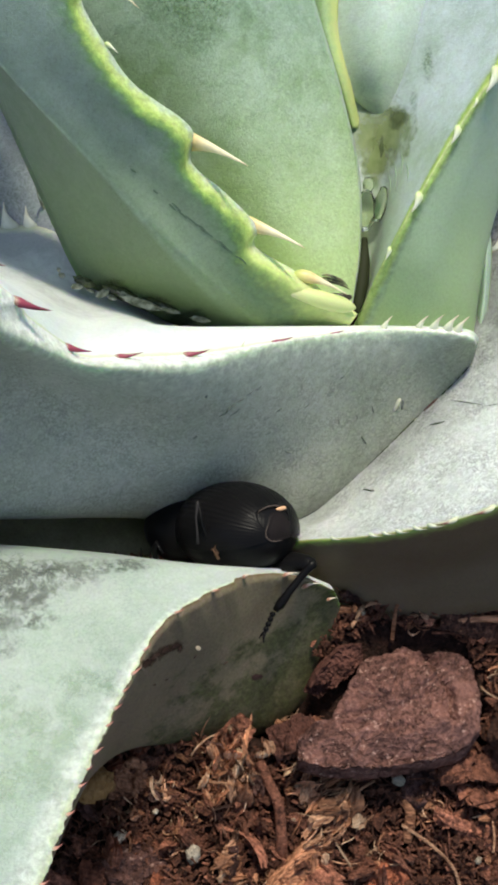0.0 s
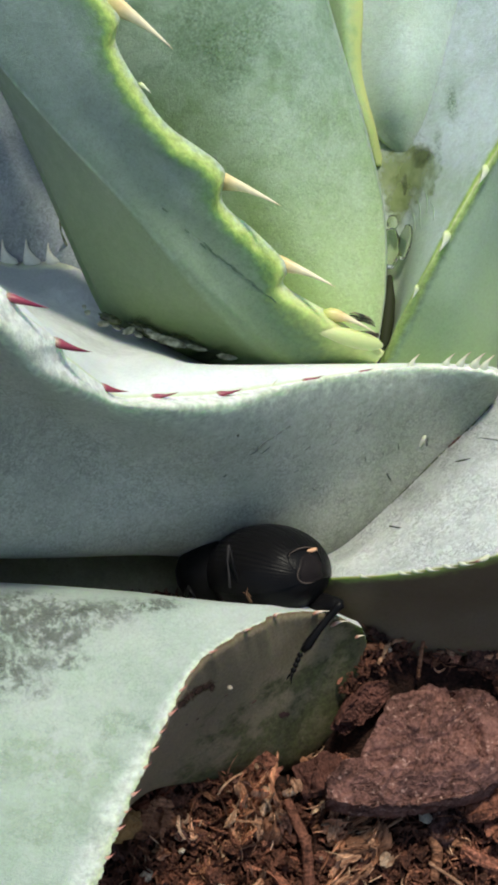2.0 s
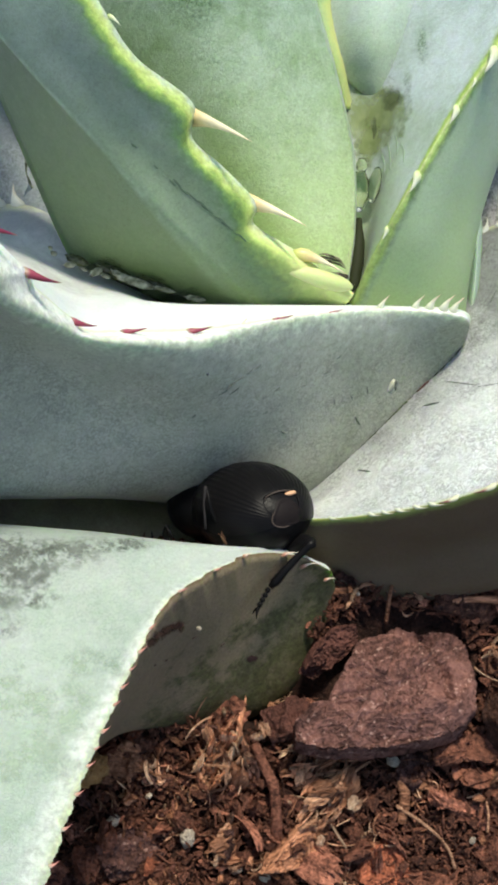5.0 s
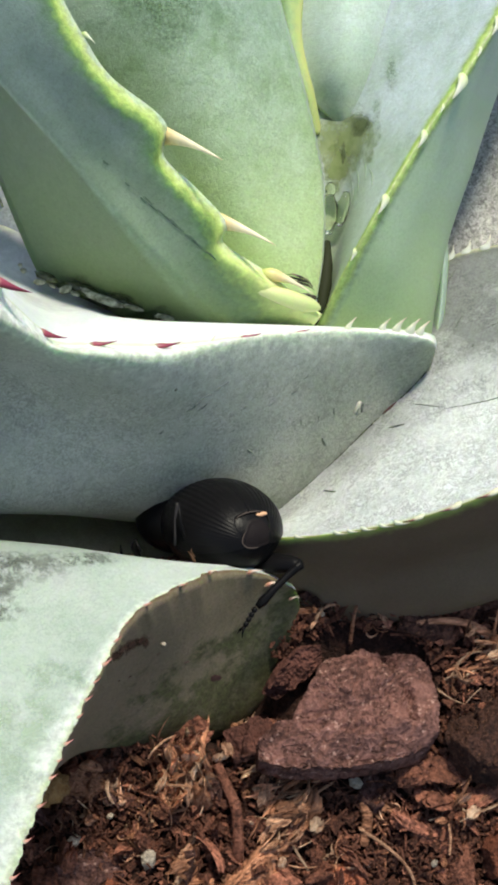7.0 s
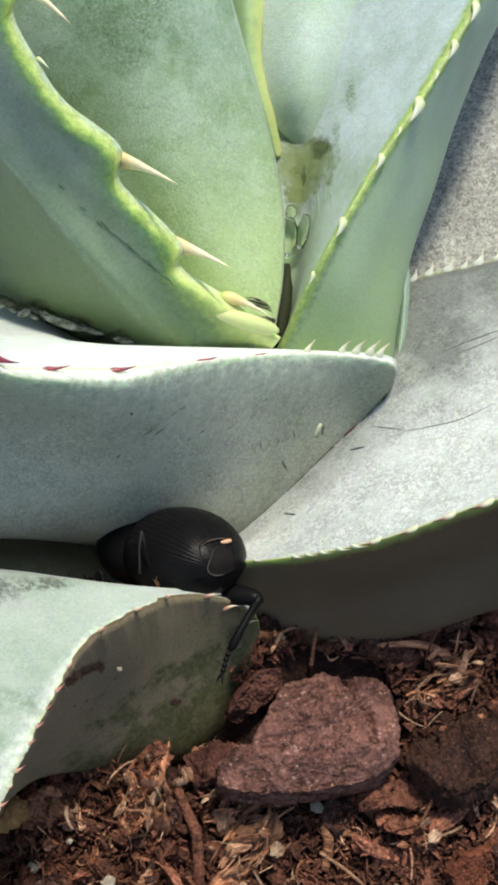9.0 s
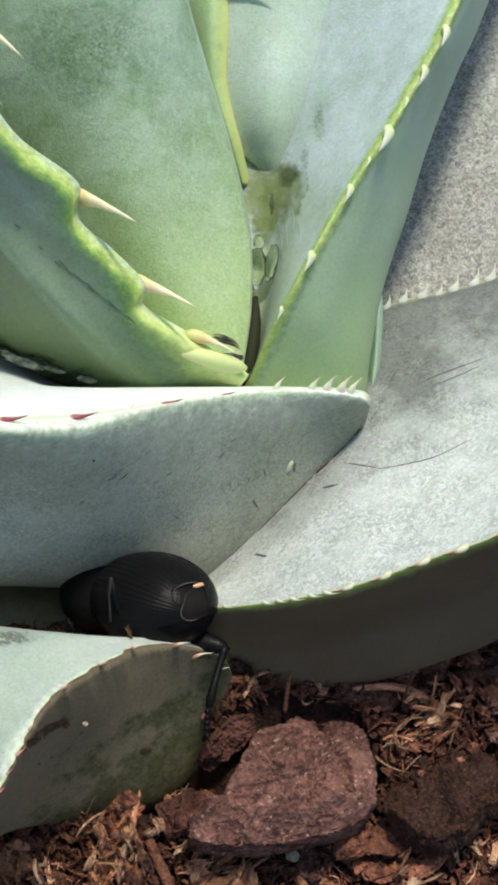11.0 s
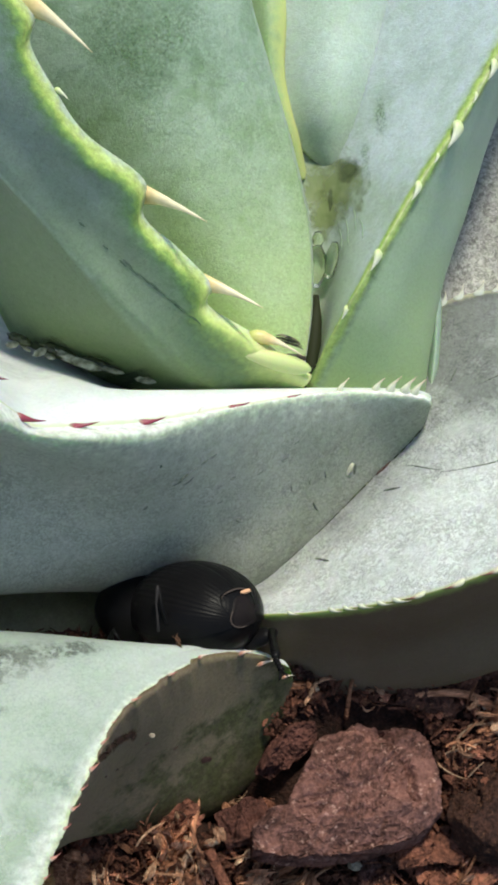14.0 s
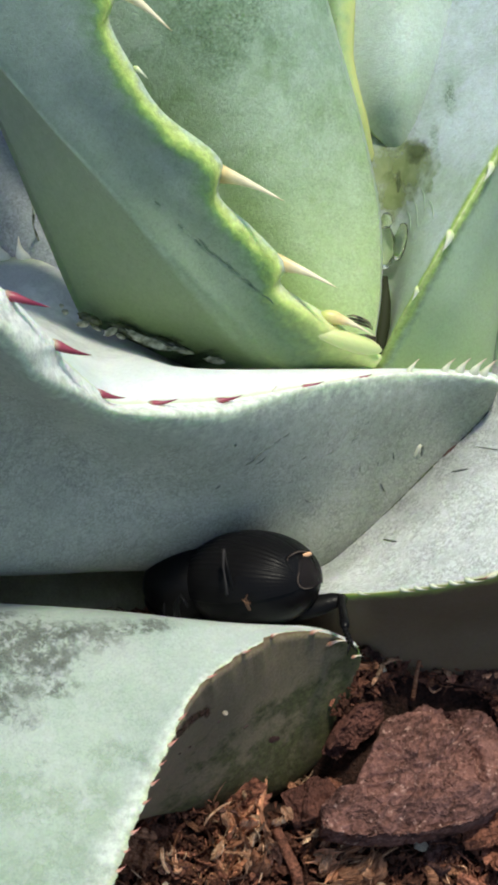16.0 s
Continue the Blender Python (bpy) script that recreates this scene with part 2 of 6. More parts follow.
LUMP_TOOTH = tooth_material("pale_green_tooth", [(0.0, (0.50, 0.62, 0.22)), (0.2, (0.72, 0.80, 0.42)), (0.6, (0.88, 0.90, 0.70)), (1.0, (0.85, 0.80, 0.62))])
BROWN_TOOTH = tooth_material("brown_tooth", [(0.0, (0.52, 0.52, 0.38)), (0.4, (0.56, 0.26, 0.20)), (1.0, (0.36, 0.09, 0.08))])


def bark_material(name, dark, light, scale=240, stretch=(1, 1, 1), rough=0.85, island=None, specks=None, cracks=0.3, relief=0.0011):
    """Torn bark: mottled, with dark fissures and, for some, pale specks."""
    n = Nodes(name, rough, 0.25)
    a = n.noise(scale, 6.0, 0.65, stretch=stretch)
    b = n.noise(scale * 6, 4.0, 0.6, stretch=stretch)
    c = n.ramp(n.math("ADD", n.math("MULTIPLY", a, 0.48), n.math("MULTIPLY", b, 0.52)), [(0.37, dark), (0.63, light)])
    crack = n.math("ABSOLUTE", n.math("SUBTRACT", n.noise(scale * 0.7, 5.0, 0.65, stretch=stretch, distort=0.5), 0.5))
    c = n.mix(n.ramp(crack, [(0.0, cracks), (0.03, 0.0)]), c, tuple(v * 0.4 for v in dark))
    if specks:
        c = n.mix(n.ramp(n.noise(scale * 4, 3.0, 0.7), [(0.60, 0.0), (0.70, 0.8)]), c, specks)
    if island:
        shade = n.ramp(n.t.nodes.new("ShaderNodeNewGeometry").outputs["Random Per Island"], island)
    else:
        shade = n.ramp(n.random(), [(0.0, 0.5), (0.6, 1.05), (1.0, 1.7)])
    n.colour(n.mix(1.0, c, shade, "MULTIPLY"))
    n.bump(n.math("ADD", n.math("ADD", a, n.math("MULTIPLY", b, 0.7)), n.ramp(crack, [(0.0, 0.0), (0.04, 0.5 * cracks)])), relief, 1.0)
    return n.mat


BARK = bark_material("bark", (0.050, 0.018, 0.012), (0.42, 0.165, 0.105))
CLOD = bark_material("plum_bark", (0.044, 0.0195, 0.016), (0.188, 0.090, 0.075), 190, specks=(0.38, 0.24, 0.20), cracks=0.5)
PLUM = bark_material("dark_plum_bark", (0.042, 0.016, 0.012), (0.20, 0.080, 0.062), 300, cracks=0.1, relief=0.0004)
UMBER = bark_material("umber_bark", (0.030, 0.013, 0.010), (0.185, 0.080, 0.055), 240, specks=(0.36, 0.18, 0.10))
RUST = bark_material("rusty_bark", (0.12, 0.036, 0.020), (0.40, 0.13, 0.07), 300)
SHRED = bark_material("shredded_bark", (0.13, 0.048, 0.024), (0.62, 0.29, 0.165), 300, (0.25, 1, 1))
TAN = bark_material("tan_fibre", (0.20, 0.070, 0.034), (0.88, 0.50, 0.31), 420, (0.3, 1, 1))
PITH = bark_material("cream_pith", (0.42, 0.20, 0.11), (0.95, 0.68, 0.46), 420, (0.3, 1, 1))
SOIL = bark_material("soil", (0.008, 0.004, 0.003), (0.050, 0.021, 0.014), 320)
LITTER = bark_material("litter", (0.032, 0.012, 0.008), (0.34, 0.135, 0.085), 420, island=[(0.0, 0.4), (0.7, 0.95), (0.93, 1.4), (1.0, 2.4)])
WHITE = bark_material("perlite", (0.42, 0.33, 0.25), (0.85, 0.74, 0.60), 900, rough=0.9)
SEED = bark_material("ochre_stone", (0.55, 0.27, 0.09), (0.78, 0.45, 0.18), 200, rough=0.5)


# ---- building helpers ----
def mesh_from(name, verts, faces, material, smooth=True, uvs=None):
    me = bpy.data.meshes.new(name)
    me.from_pydata(verts, [], faces)
    me.materials.append(material)
    if smooth:
        me.polygons.foreach_set("use_smooth", [True] * len(me.polygons))
    if uvs:
        layer = me.uv_layers.new(name="skin")
        layer.data.foreach_set("uv", [c for loop in me.loops for c in uvs[loop.vertex_index]])
    me.update()
    return me


def part(name, data, parent, label=""):
    ob = new(name, data)
    ob.parent = parent
    return tagged(ob, label)


def along(points, s):
    """A smooth curve through the points, at s from 0 to 1."""
    n = len(points)
    x = min(max(s, 0.0), 1.0) * (n - 1)
    i = min(int(x), n - 2)
    u = x - i
    a, b = points[i], points[i + 1]
    z = points[i - 1] if i else a * 2 - b
    c = points[i + 2] if i + 2 < n else b * 2 - a
    return (a * 2 + (b - z) * u + (z * 2 - a * 5 + b * 4 - c) * (u * u) + (a * 3 - z - b * 3 + c) * (u ** 3)) * 0.5


def vectors(points):
    return [Vector(p) * CM for p in points]


def leaf_blade(name, rails, upper, material, under_material=None, steps=110, rib=8, wrinkle=0.012, notch=0.0, lobes=(), lobe=0.0):
    """A solid leaf spanned by smooth lengthwise rails. The first `upper` rails run from one margin to the other over the top,
    the rest come back underneath. notch: depth in cm of the steps bitten into the first margin.
    lobes: places of teeth along that margin, between which it swells by `lobe` cm."""
    lines = [vectors(r) for r in rails.values()]
    over, under = lines[:upper], [lines[upper - 1], *lines[upper:], lines[0]]
    ring_over, ring_under = (upper - 1) * rib, (len(under) - 1) * rib
    verts, uvs, faces = [], [], []
    for k in range(steps + 1):
        s = k / steps
        for path, count in ((over, ring_over), (under, ring_under)):
            here = [along(line, s) for line in path]
            for j in range(count):
                u = j / count
                p = along(here, u)
                w = noise.noise(p * 180) * wrinkle * CM + noise.noise(p * 60) * 2.5 * wrinkle * CM
                edge = min(u, 1 - u)
                p = p + Vector((0.3, -0.5, 0.8)) * w * min(1, edge * 8)
                near = max(0.0, 1 - (u if path is over else 1 - u) * (len(path) - 1) * 2.5)
                away = (u if path is over else 1 - u) * (len(path) - 1)
                brim = max(0.0, 1 - away / 0.6 if path is over else 1 - (away / 1.3) ** 2)
                if lobe and brim and lobes[0] < s < lobes[-1]:
                    k = max(i for i in range(len(lobes)) if lobes[i] < s)
                    rise = (s - lobes[k]) / (lobes[k + 1] - lobes[k])
                    swell = rise * min(1, (1 - rise) * 3.2) - 0.1
                    p = p + Vector((-0.75, -0.5, 0.25)) * (swell * lobe * CM * brim * min(1, k * 0.3 + rise * 0.3))
                if notch and near:
                    saw = s * 26 + 1.3 * noise.noise(Vector((s * 9, 2, 0)))
                    bite = (saw - math.floor(saw)) * (0.6 + 0.6 * noise.noise(Vector((math.floor(saw) * 3.7, 5, 0)))) + 0.25 * noise.noise(Vector((s * 160, 0, 0)))
                    p = p + (here[0] - along(lines[1], s)).normalized() * (-bite * notch * CM * near * min(1, max(0, (s - 0.12) * 9))) if path is over else p + (here[-1] - along(lines[1], s)).normalized() * (-bite * notch * CM * near * min(1, max(0, (s - 0.12) * 9)))
                verts.append(p)
                uvs.append((u if path is over else 1 - u, s))
    ring = ring_over + ring_under
    for k in range(steps):
        for j in range(ring):
            a, b = k * ring + j, k * ring + (j + 1) % ring
            faces.append((a, b, b + ring, a + ring))
    faces.append(tuple(range(ring - 1, -1, -1)))
    faces.append(tuple(steps * ring + j for j in range(ring)))
    me = mesh_from(name, verts, faces, material, True, uvs)
    if under_material:
        me.materials.append(under_material)
        me.polygons.foreach_set("material_index", [int(p.index < steps * ring and p.index % ring >= ring_over) for p in me.polygons])
    return me


def tube(name, points, radii, material, sides=10, flat=1.0):
    """A tapering limb through the points (cm)."""
    pts = [Vector(p) * CM for p in points]
    verts, faces = [], []
    for i, p in enumerate(pts):
        t = (pts[min(i + 1, len(pts) - 1)] - pts[max(i - 1, 0)]).normalized()
        s = t.cross(Vector((0.13, 0.2, 0.97))).normalized()
        u = s.cross(t)
        for j in range(sides):
            q = 2 * math.pi * j / sides
            verts.append(p + (s * math.cos(q) + u * math.sin(q) * flat) * radii[i] * CM)
    for i in range(len(pts) - 1):
        for j in range(sides):
            a, b = i * sides + j, i * sides + (j + 1) % sides
            faces.append((a, b, b + sides, a + sides))
    faces += [tuple(range(sides - 1, -1, -1)), tuple((len(pts) - 1) * sides + j for j in range(sides))]
    return mesh_from(name, verts, faces, material)


def tooth_mesh(base, tip, wide, thick, tangent, material, sag=0.12, rings=9, sides=9):
    """A hooked marginal tooth with a flared foot."""
    way = tip - base
    t = (tangent - way * (tangent.dot(way) / way.length_squared)).normalized()
    side = way.cross(t).normalized()
    verts, uvs, faces = [], [], []
    for k in range(rings):
        h = k / (rings - 1)
        c = base + way * (h * 1.12 - 0.12) + t * (math.sin(h * math.pi) * sag * way.length)
        tuck = 0.25 if k == 0 else 0.75 if k == 1 else 0.2 if k == rings - 1 else 1.0
        a = wide * (0.05 + 0.95 * (1 - h) ** 2.0) * tuck
        b = thick * (0.07 + 0.93 * (1 - h) ** 1.2) * tuck
        for j in range(sides):
            q = 2 * math.pi * j / sides
            verts.append(c + t * (a * math.cos(q)) + side * (b * math.sin(q)))
            uvs.append((j / sides, h))
    for k in range(rings - 1):
        for j in range(sides):
            a, b = k * sides + j, k * sides + (j + 1) % sides
            faces.append((a, b, b + sides, a + sides))
    faces += [tuple(range(sides - 1, -1, -1)), tuple((rings - 1) * sides + j for j in range(sides))]
    return mesh_from("tooth", verts, faces, material, True, uvs)


def teeth(leaf, rails, edge, other, rows, material, lean, out, lift, wide, thick, label):
    """Teeth along a margin. rows: place along the margin, length in cm. lean: along the margin; out: away from the other margin."""
    line, far = vectors(rails[edge]), vectors(rails[other])
    for s, length in rows:
        p = along(line, s)
        tangent = (along(line, s + 0.01) - along(line, s - 0.01)).normalized()
        away = p - along(far, s)
        away = (away - tangent * away.dot(tangent)).normalized()
        way = (tangent * lean + away * out + Vector(lift)).normalized()
        root = p - away * 0.03 * CM - way * 0.05 * CM
        part("tooth", tooth_mesh(root, p + way * length * CM, wide * length * CM, thick * length * CM, away if abs(lean) > 0.65 else tangent, material), leaf, label)


# ---- ground ----
def height(x, y):
    """The mulch falls away from the plant, in metres."""
    s = min(max((min(y / CM, -1.15) + 7.5) / 9.0, 0), 1)
    z = -1.5 + 4.2 * s * s * (3 - 2 * s)
    z -= 1.0 * math.exp(-((x / CM - 0.4) / 0.8) ** 2 - ((y / CM + 2.75) / 0.55) ** 2)  # a dip at the foot of the low leaf
    z += 0.45 * math.exp(-((x / CM + 2.0) / 0.7) ** 2 - ((y / CM + 3.25) / 0.45) ** 2)  # crumbs heaped against its face
    z -= 1.3 * min(max((y / CM + 0.75) / 0.9, 0), 1)  # a hollow under the rosette
    return z * CM


def ground_sheet():
    xs = [-60, -12, -3, -0.8, -0.3, -0.15] + [(-7 + 0.07 * i) * CM for i in range(260)] + [0.15, 0.3, 0.8, 3, 12, 60]
    ys = [-60, -12, -3, -0.8, -0.3, -0.14] + [(-8.5 + 0.07 * i) * CM for i in range(190)] + [0.12, 0.3, 0.8, 3, 12, 60]
    verts = []
    for y in ys:
        for x in xs:
            p = Vector((x, y, 0))
            rough = noise.noise(p * 130) * 0.22 + noise.noise(p * 420) * 0.10 + noise.noise(p * 1100) * 0.05
            near = 1 if abs(x) < 0.15 and abs(y) < 0.14 else 0
            verts.append((x, y, height(x, y) + rough * near * CM - 0.0012))
    w = len(xs)
    faces = [(j * w + i, j * w + i + 1, (j + 1) * w + i + 1, (j + 1) * w + i) for j in range(len(ys) - 1) for i in range(w - 1)]
    ob = new("ground", mesh_from("ground", verts, faces, SOIL))
    return tagged(ob, "dark crumbly soil under bark mulch", "ground", kind="structure")


ground_sheet()

# ---- the agave: smooth rails of its leaves, in centimetres ----
FRONT_LEAF = {
    "near_margin": [(4, 2.55, 3.77), (3.68, 2.11, 4.81), (2.34, 1.99, 5.09), (0.53, 1.05, 5.9), (-0.77, 0.38, 6.42), (-1.72, -0.18, 7.06), (-2.44, -0.29, 7.26), (-2.95, -0.56, 8.42), (-3.47, -0.69, 9.56), (-4.42, -0.5, 10.5), (-6.3, -0.32, 11.71)],
    "crest": [(4.03, 2.64, 3.72), (3.73, 2.28, 4.68), (2.43, 2.27, 4.8), (0.54, 1.69, 5.49), (-0.8, 1.29, 5.96), (-1.81, 0.81, 6.53), (-2.57, 0.66, 6.58), (-3.22, 0.45, 7.57), (-3.87, 0.24, 8.79), (-4.82, 0.25, 9.9), (-6.63, 0.2, 11.22)],
    "trough": [(4.07, 2.74, 3.54), (3.88, 2.67, 4.1), (2.59, 2.87, 3.88), (0.59, 2.79, 3.82), (-1, 2.75, 4.03), (-2.08, 2.98, 4.44), (-2.94, 3.05, 4.73), (-3.85, 3.02, 5.2), (-4.97, 2.85, 5.81), (-6.58, 2.47, 7.01), (-8.51, 2.02, 8.45)],
    "far_margin": [(4.11, 2.81, 3.35), (4.03, 3.03, 3.5), (2.82, 3.55, 2.89), (0.62, 4.03, 2.97), (-1.48, 4.41, 3.49), (-2.71, 4.79, 4), (-3.67, 4.99, 4.38), (-4.77, 5.06, 4.31), (-5.95, 5.1, 4.7), (-7.88, 4.96, 5.82), (-10.2, 4.78, 7.17)],
    "back": [(4.11, 2.71, 3.28), (4.11, 2.85, 2.76), (3.15, 2.7, 1.56), (1.08, 1.98, 0.32), (-1.32, 1.87, 0.49), (-2.8, 2.18, 1.19), (-4.05, 2.41, 1.6), (-5.18, 2.3, 1.76), (-6.51, 2.03, 2.31), (-8.27, 1.73, 3.57), (-10.39, 1.37, 5.07)],
    "keel": [(4.06, 2.57, 3.42), (3.81, 2.2, 3.41), (3.02, 1.5, 2.79), (1.08, 0.24, 1.79), (-1.09, -0.04, 2.33), (-2.48, -0.44, 3.02), (-3.49, -0.93, 3.76), (-4.43, -1.35, 4.44), (-5.44, -1.73, 5.2), (-7.02, -1.82, 6.14), (-9.1, -1.99, 7.41)],
    "face": [(4.02, 2.55, 3.65), (3.74, 2.11, 4.32), (2.77, 1.66, 3.82), (0.9, 0.58, 3.67), (-0.88, -0.02, 4.54), (-2.04, -0.19, 5.18), (-2.86, -0.24, 5.83), (-3.49, -0.36, 6.67), (-4.26, -0.59, 7.51), (-5.58, -1.13, 8.61), (-7.47, -1.66, 9.94)],
    "lip": [(4, 2.53, 3.76), (3.68, 2.03, 4.75), (2.33, 1.84, 5.05), (0.52, 0.87, 5.83), (-0.77, 0.03, 6.4), (-1.73, -0.55, 7.11), (-2.5, -0.66, 7.48), (-3.31, -1.2, 8.84), (-3.83, -1.28, 9.92), (-4.81, -1.08, 10.63), (-6.74, -0.86, 11.63)],
}
LOW_LEAF = {
    "near_margin": [(1.41, -1.64, 2.67), (0.79, -1.69, 3.25), (-0.04, -2.06, 3.84), (-1.18, -3.2, 4.63), (-1.63, -4.11, 4.72), (-2.06, -5.07, 4.54), (-2.45, -6.1, 4.43), (-2.82, -7.17, 4.17), (-3.22, -8.31, 3.74), (-3.75, -9.78, 3.18)],
    "dome": [(1.34, -1.51, 2.64), (0.73, -1.54, 3.1), (-0.14, -1.83, 3.64), (-1.14, -2.39, 4.22), (-1.96, -2.88, 4.49), (-2.68, -3.37, 4.51), (-3.29, -3.95, 4.59), (-3.85, -4.7, 4.68), (-4.43, -5.65, 4.74), (-5.13, -6.79, 4.83)],
    "crest": [(1.27, -1.45, 2.56), (0.66, -1.53, 3.11), (-0.28, -1.63, 3.41), (-1.18, -1.7, 3.73), (-2.12, -1.87, 4.22), (-2.97, -1.93, 4.42), (-3.79, -2.06, 4.69), (-4.82, -2.27, 5.04), (-6.07, -2.61, 5.53), (-7.58, -3.02, 6.12)],
    "far_margin": [(1.24, -1.38, 2.12), (0.56, -1.41, 2.47), (-0.49, -1.44, 2.32), (-1.65, -1.12, 2.05), (-2.82, -0.89, 2.22), (-3.78, -1.15, 2.77), (-4.79, -1.41, 3.32), (-5.96, -1.78, 4.03), (-7.3, -2.39, 4.83), (-8.91, -3.13, 5.78)],
    "back": [(1.37, -1.41, 1.37), (0.8, -1.87, 0.31), (-0.11, -2.36, -0.28), (-1.22, -2.4, -0.18), (-2.31, -2.53, 0.09), (-3.24, -2.74, 0.56), (-4.15, -3.23, 0.71), (-5.22, -4.01, 0.64), (-6.35, -5.26, 0.63), (-7.71, -6.75, 0.6)],
    "belly": [(1.57, -1.5, 1.54), (1.3, -2.21, 0.56), (0.39, -2.9, -0.04), (-0.7, -3.22, -0.03), (-1.55, -3.46, 0.54), (-2.38, -3.78, 0.81), (-3.18, -4.54, 0.76), (-3.85, -5.74, 0.41), (-4.76, -7.22, -0.02), (-5.84, -9, -0.53)],
    "face": [(1.52, -1.55, 2.12), (1.06, -1.86, 1.91), (0.18, -2.38, 1.79), (-0.88, -3.04, 2.3), (-1.5, -3.5, 2.34), (-2.14, -4.22, 2.33), (-2.73, -5.2, 2.13), (-3.24, -6.39, 1.78), (-3.83, -7.72, 1.34), (-4.53, -9.32, 0.81)],
}
SIDE_LEAF = {
    "near_margin": [(0.07, -0.68, 2.37), (0.91, -1.01, 3.23), (1.72, -1.23, 3.69), (2.71, -1.42, 4.29), (3.43, -1.47, 4.74), (4.31, -1.41, 5.27), (5.25, -1.33, 5.81), (6.77, -0.92, 6.6), (9.21, -0.24, 7.85)],
    "mid_near": [(0.02, -0.17, 2.11), (0.89, -0.54, 2.83), (1.64, -0.34, 3.0), (2.6, -0.07, 3.7), (3.57, 0.17, 4.31), (4.72, 0.42, 4.73), (5.86, 0.75, 5.2), (7.57, 1.23, 6.02), (10.31, 2.01, 7.35)],
    "mid_far": [(0.03, 0.44, 1.69), (0.98, -0.01, 2.22), (1.82, 0.54, 2.60), (3.05, 1.32, 3.38), (4.01, 2.06, 3.92), (5.21, 2.43, 4.54), (6.33, 2.78, 5.03), (8.16, 3.3, 5.88), (10.89, 4.08, 7.16)],
    "far_margin": [(0.3, 1.66, 1.07), (1.42, 1.57, 1.38), (2.45, 2.99, 2.37), (3.5, 4.18, 3.2), (4.53, 4.93, 3.85), (5.64, 5.05, 4.18), (6.67, 5.24, 4.44), (8.87, 5.7, 5.24), (12.17, 6.38, 6.45)],
    "back": [(0.62, 0.5, -0.22), (1.64, 0.47, 0.24), (2.75, 1.62, 0.31), (3.85, 2.42, 0.63), (4.91, 2.92, 1.22), (5.93, 3.18, 1.77), (6.94, 3.35, 2.25), (9.02, 3.83, 3.33), (11.92, 4.52, 4.83)],
    "belly": [(0.76, -1.13, 0.71), (1.51, -1.33, 1.18), (2.19, -1.29, 1.08), (3.1, -1.33, 1.18), (4.22, -1.31, 1.56), (5.22, -1.19, 2.01), (6.14, -0.99, 2.39), (8.06, -0.38, 3.43), (10.75, 0.47, 4.88)],
    "face": [(0.26, -0.85, 1.51), (1.13, -1.13, 2.29), (1.92, -1.25, 2.45), (2.87, -1.38, 2.85), (3.8, -1.36, 3.23), (4.77, -1.24, 3.68), (5.71, -1.09, 4.16), (7.39, -0.6, 5.1), (9.91, 0.12, 6.53)],
}
SPINY_LEAF = {
    "near_margin": [(1.81, 2.18, 5.22), (1.34, 2.23, 5.62), (0.77, 2.35, 6.07), (0.1, 2.48, 6.53), (0.13, 2.6, 6.86), (-0.39, 2.91, 7.32), (-0.89, 3.14, 7.72), (-0.9, 3.4, 8.21), (-1.72, 3.65, 8.82), (-2.12, 3.92, 9.31), (-2.48, 4.35, 9.79), (-2.44, 4.68, 10.09), (-2.93, 5.15, 10.53), (-3.17, 5.72, 10.99), (-3.42, 6.47, 11.52), (-3.69, 7.24, 11.94), (-3.95, 8.02, 12.36)],
    "rim": [(1.69, 1.99, 5.21), (1.19, 1.97, 5.63), (0.58, 2.03, 6.1), (-0.04, 2.16, 6.55), (-0.15, 2.33, 6.91), (-0.62, 2.53, 7.36), (-1.07, 2.76, 7.77), (-1.19, 3.02, 8.25), (-1.85, 3.22, 8.82), (-2.31, 3.55, 9.3), (-2.67, 3.98, 9.78), (-2.74, 4.34, 10.15), (-3.12, 4.79, 10.59), (-3.34, 5.42, 11.09), (-3.57, 6.2, 11.64), (-3.82, 6.99, 12.07), (-4.07, 7.78, 12.5)],
    "front_near": [(1.38, 2.06, 4.53), (0.19, 1.95, 5.49), (-0.77, 2.21, 6.65), (-1.63, 2.91, 7.62), (-2.58, 3.47, 8.69), (-3.39, 4.11, 9.57), (-4.18, 5.28, 10.63), (-4.81, 7.14, 11.81), (-5.48, 9.56, 13.34)],
    "fold": [(0.77, 2.13, 4.21), (-0.15, 2.06, 5.2), (-1.17, 2.21, 6.58), (-2.28, 3.03, 7.59), (-3.42, 3.75, 8.58), (-4.46, 4.6, 9.48), (-5.4, 5.85, 10.48), (-6.2, 7.63, 11.6), (-6.98, 9.95, 13.07)],
    "front_far": [(-0.01, 2.84, 3.12), (-1.22, 3.06, 3.64), (-1.9, 2.74, 5.73), (-2.76, 3.45, 7.27), (-3.6, 4.34, 8.38), (-4.39, 5.03, 9.23), (-5.5, 6.3, 10.25), (-6.35, 8.11, 11.39), (-7.15, 10.46, 12.87)],
    "far_margin": [(-1.16, 3.12, 2.59), (-2.44, 3.62, 3.3), (-3, 3.54, 4.59), (-3.67, 4.46, 5.9), (-4.21, 5.27, 6.96), (-4.8, 6.04, 7.86), (-6.25, 7.57, 9.06), (-7.35, 9.82, 10.51), (-8.19, 12.74, 12.4)],
    "inner": [(0.59, 2.92, 3.66), (-0.61, 3.38, 4.35), (-1.46, 3.71, 5.44), (-2.18, 4.3, 6.59), (-3.07, 5.15, 7.67), (-3.94, 5.97, 8.49), (-4.92, 7.24, 9.5), (-5.7, 9.21, 10.75), (-6.52, 11.77, 12.39)],
}
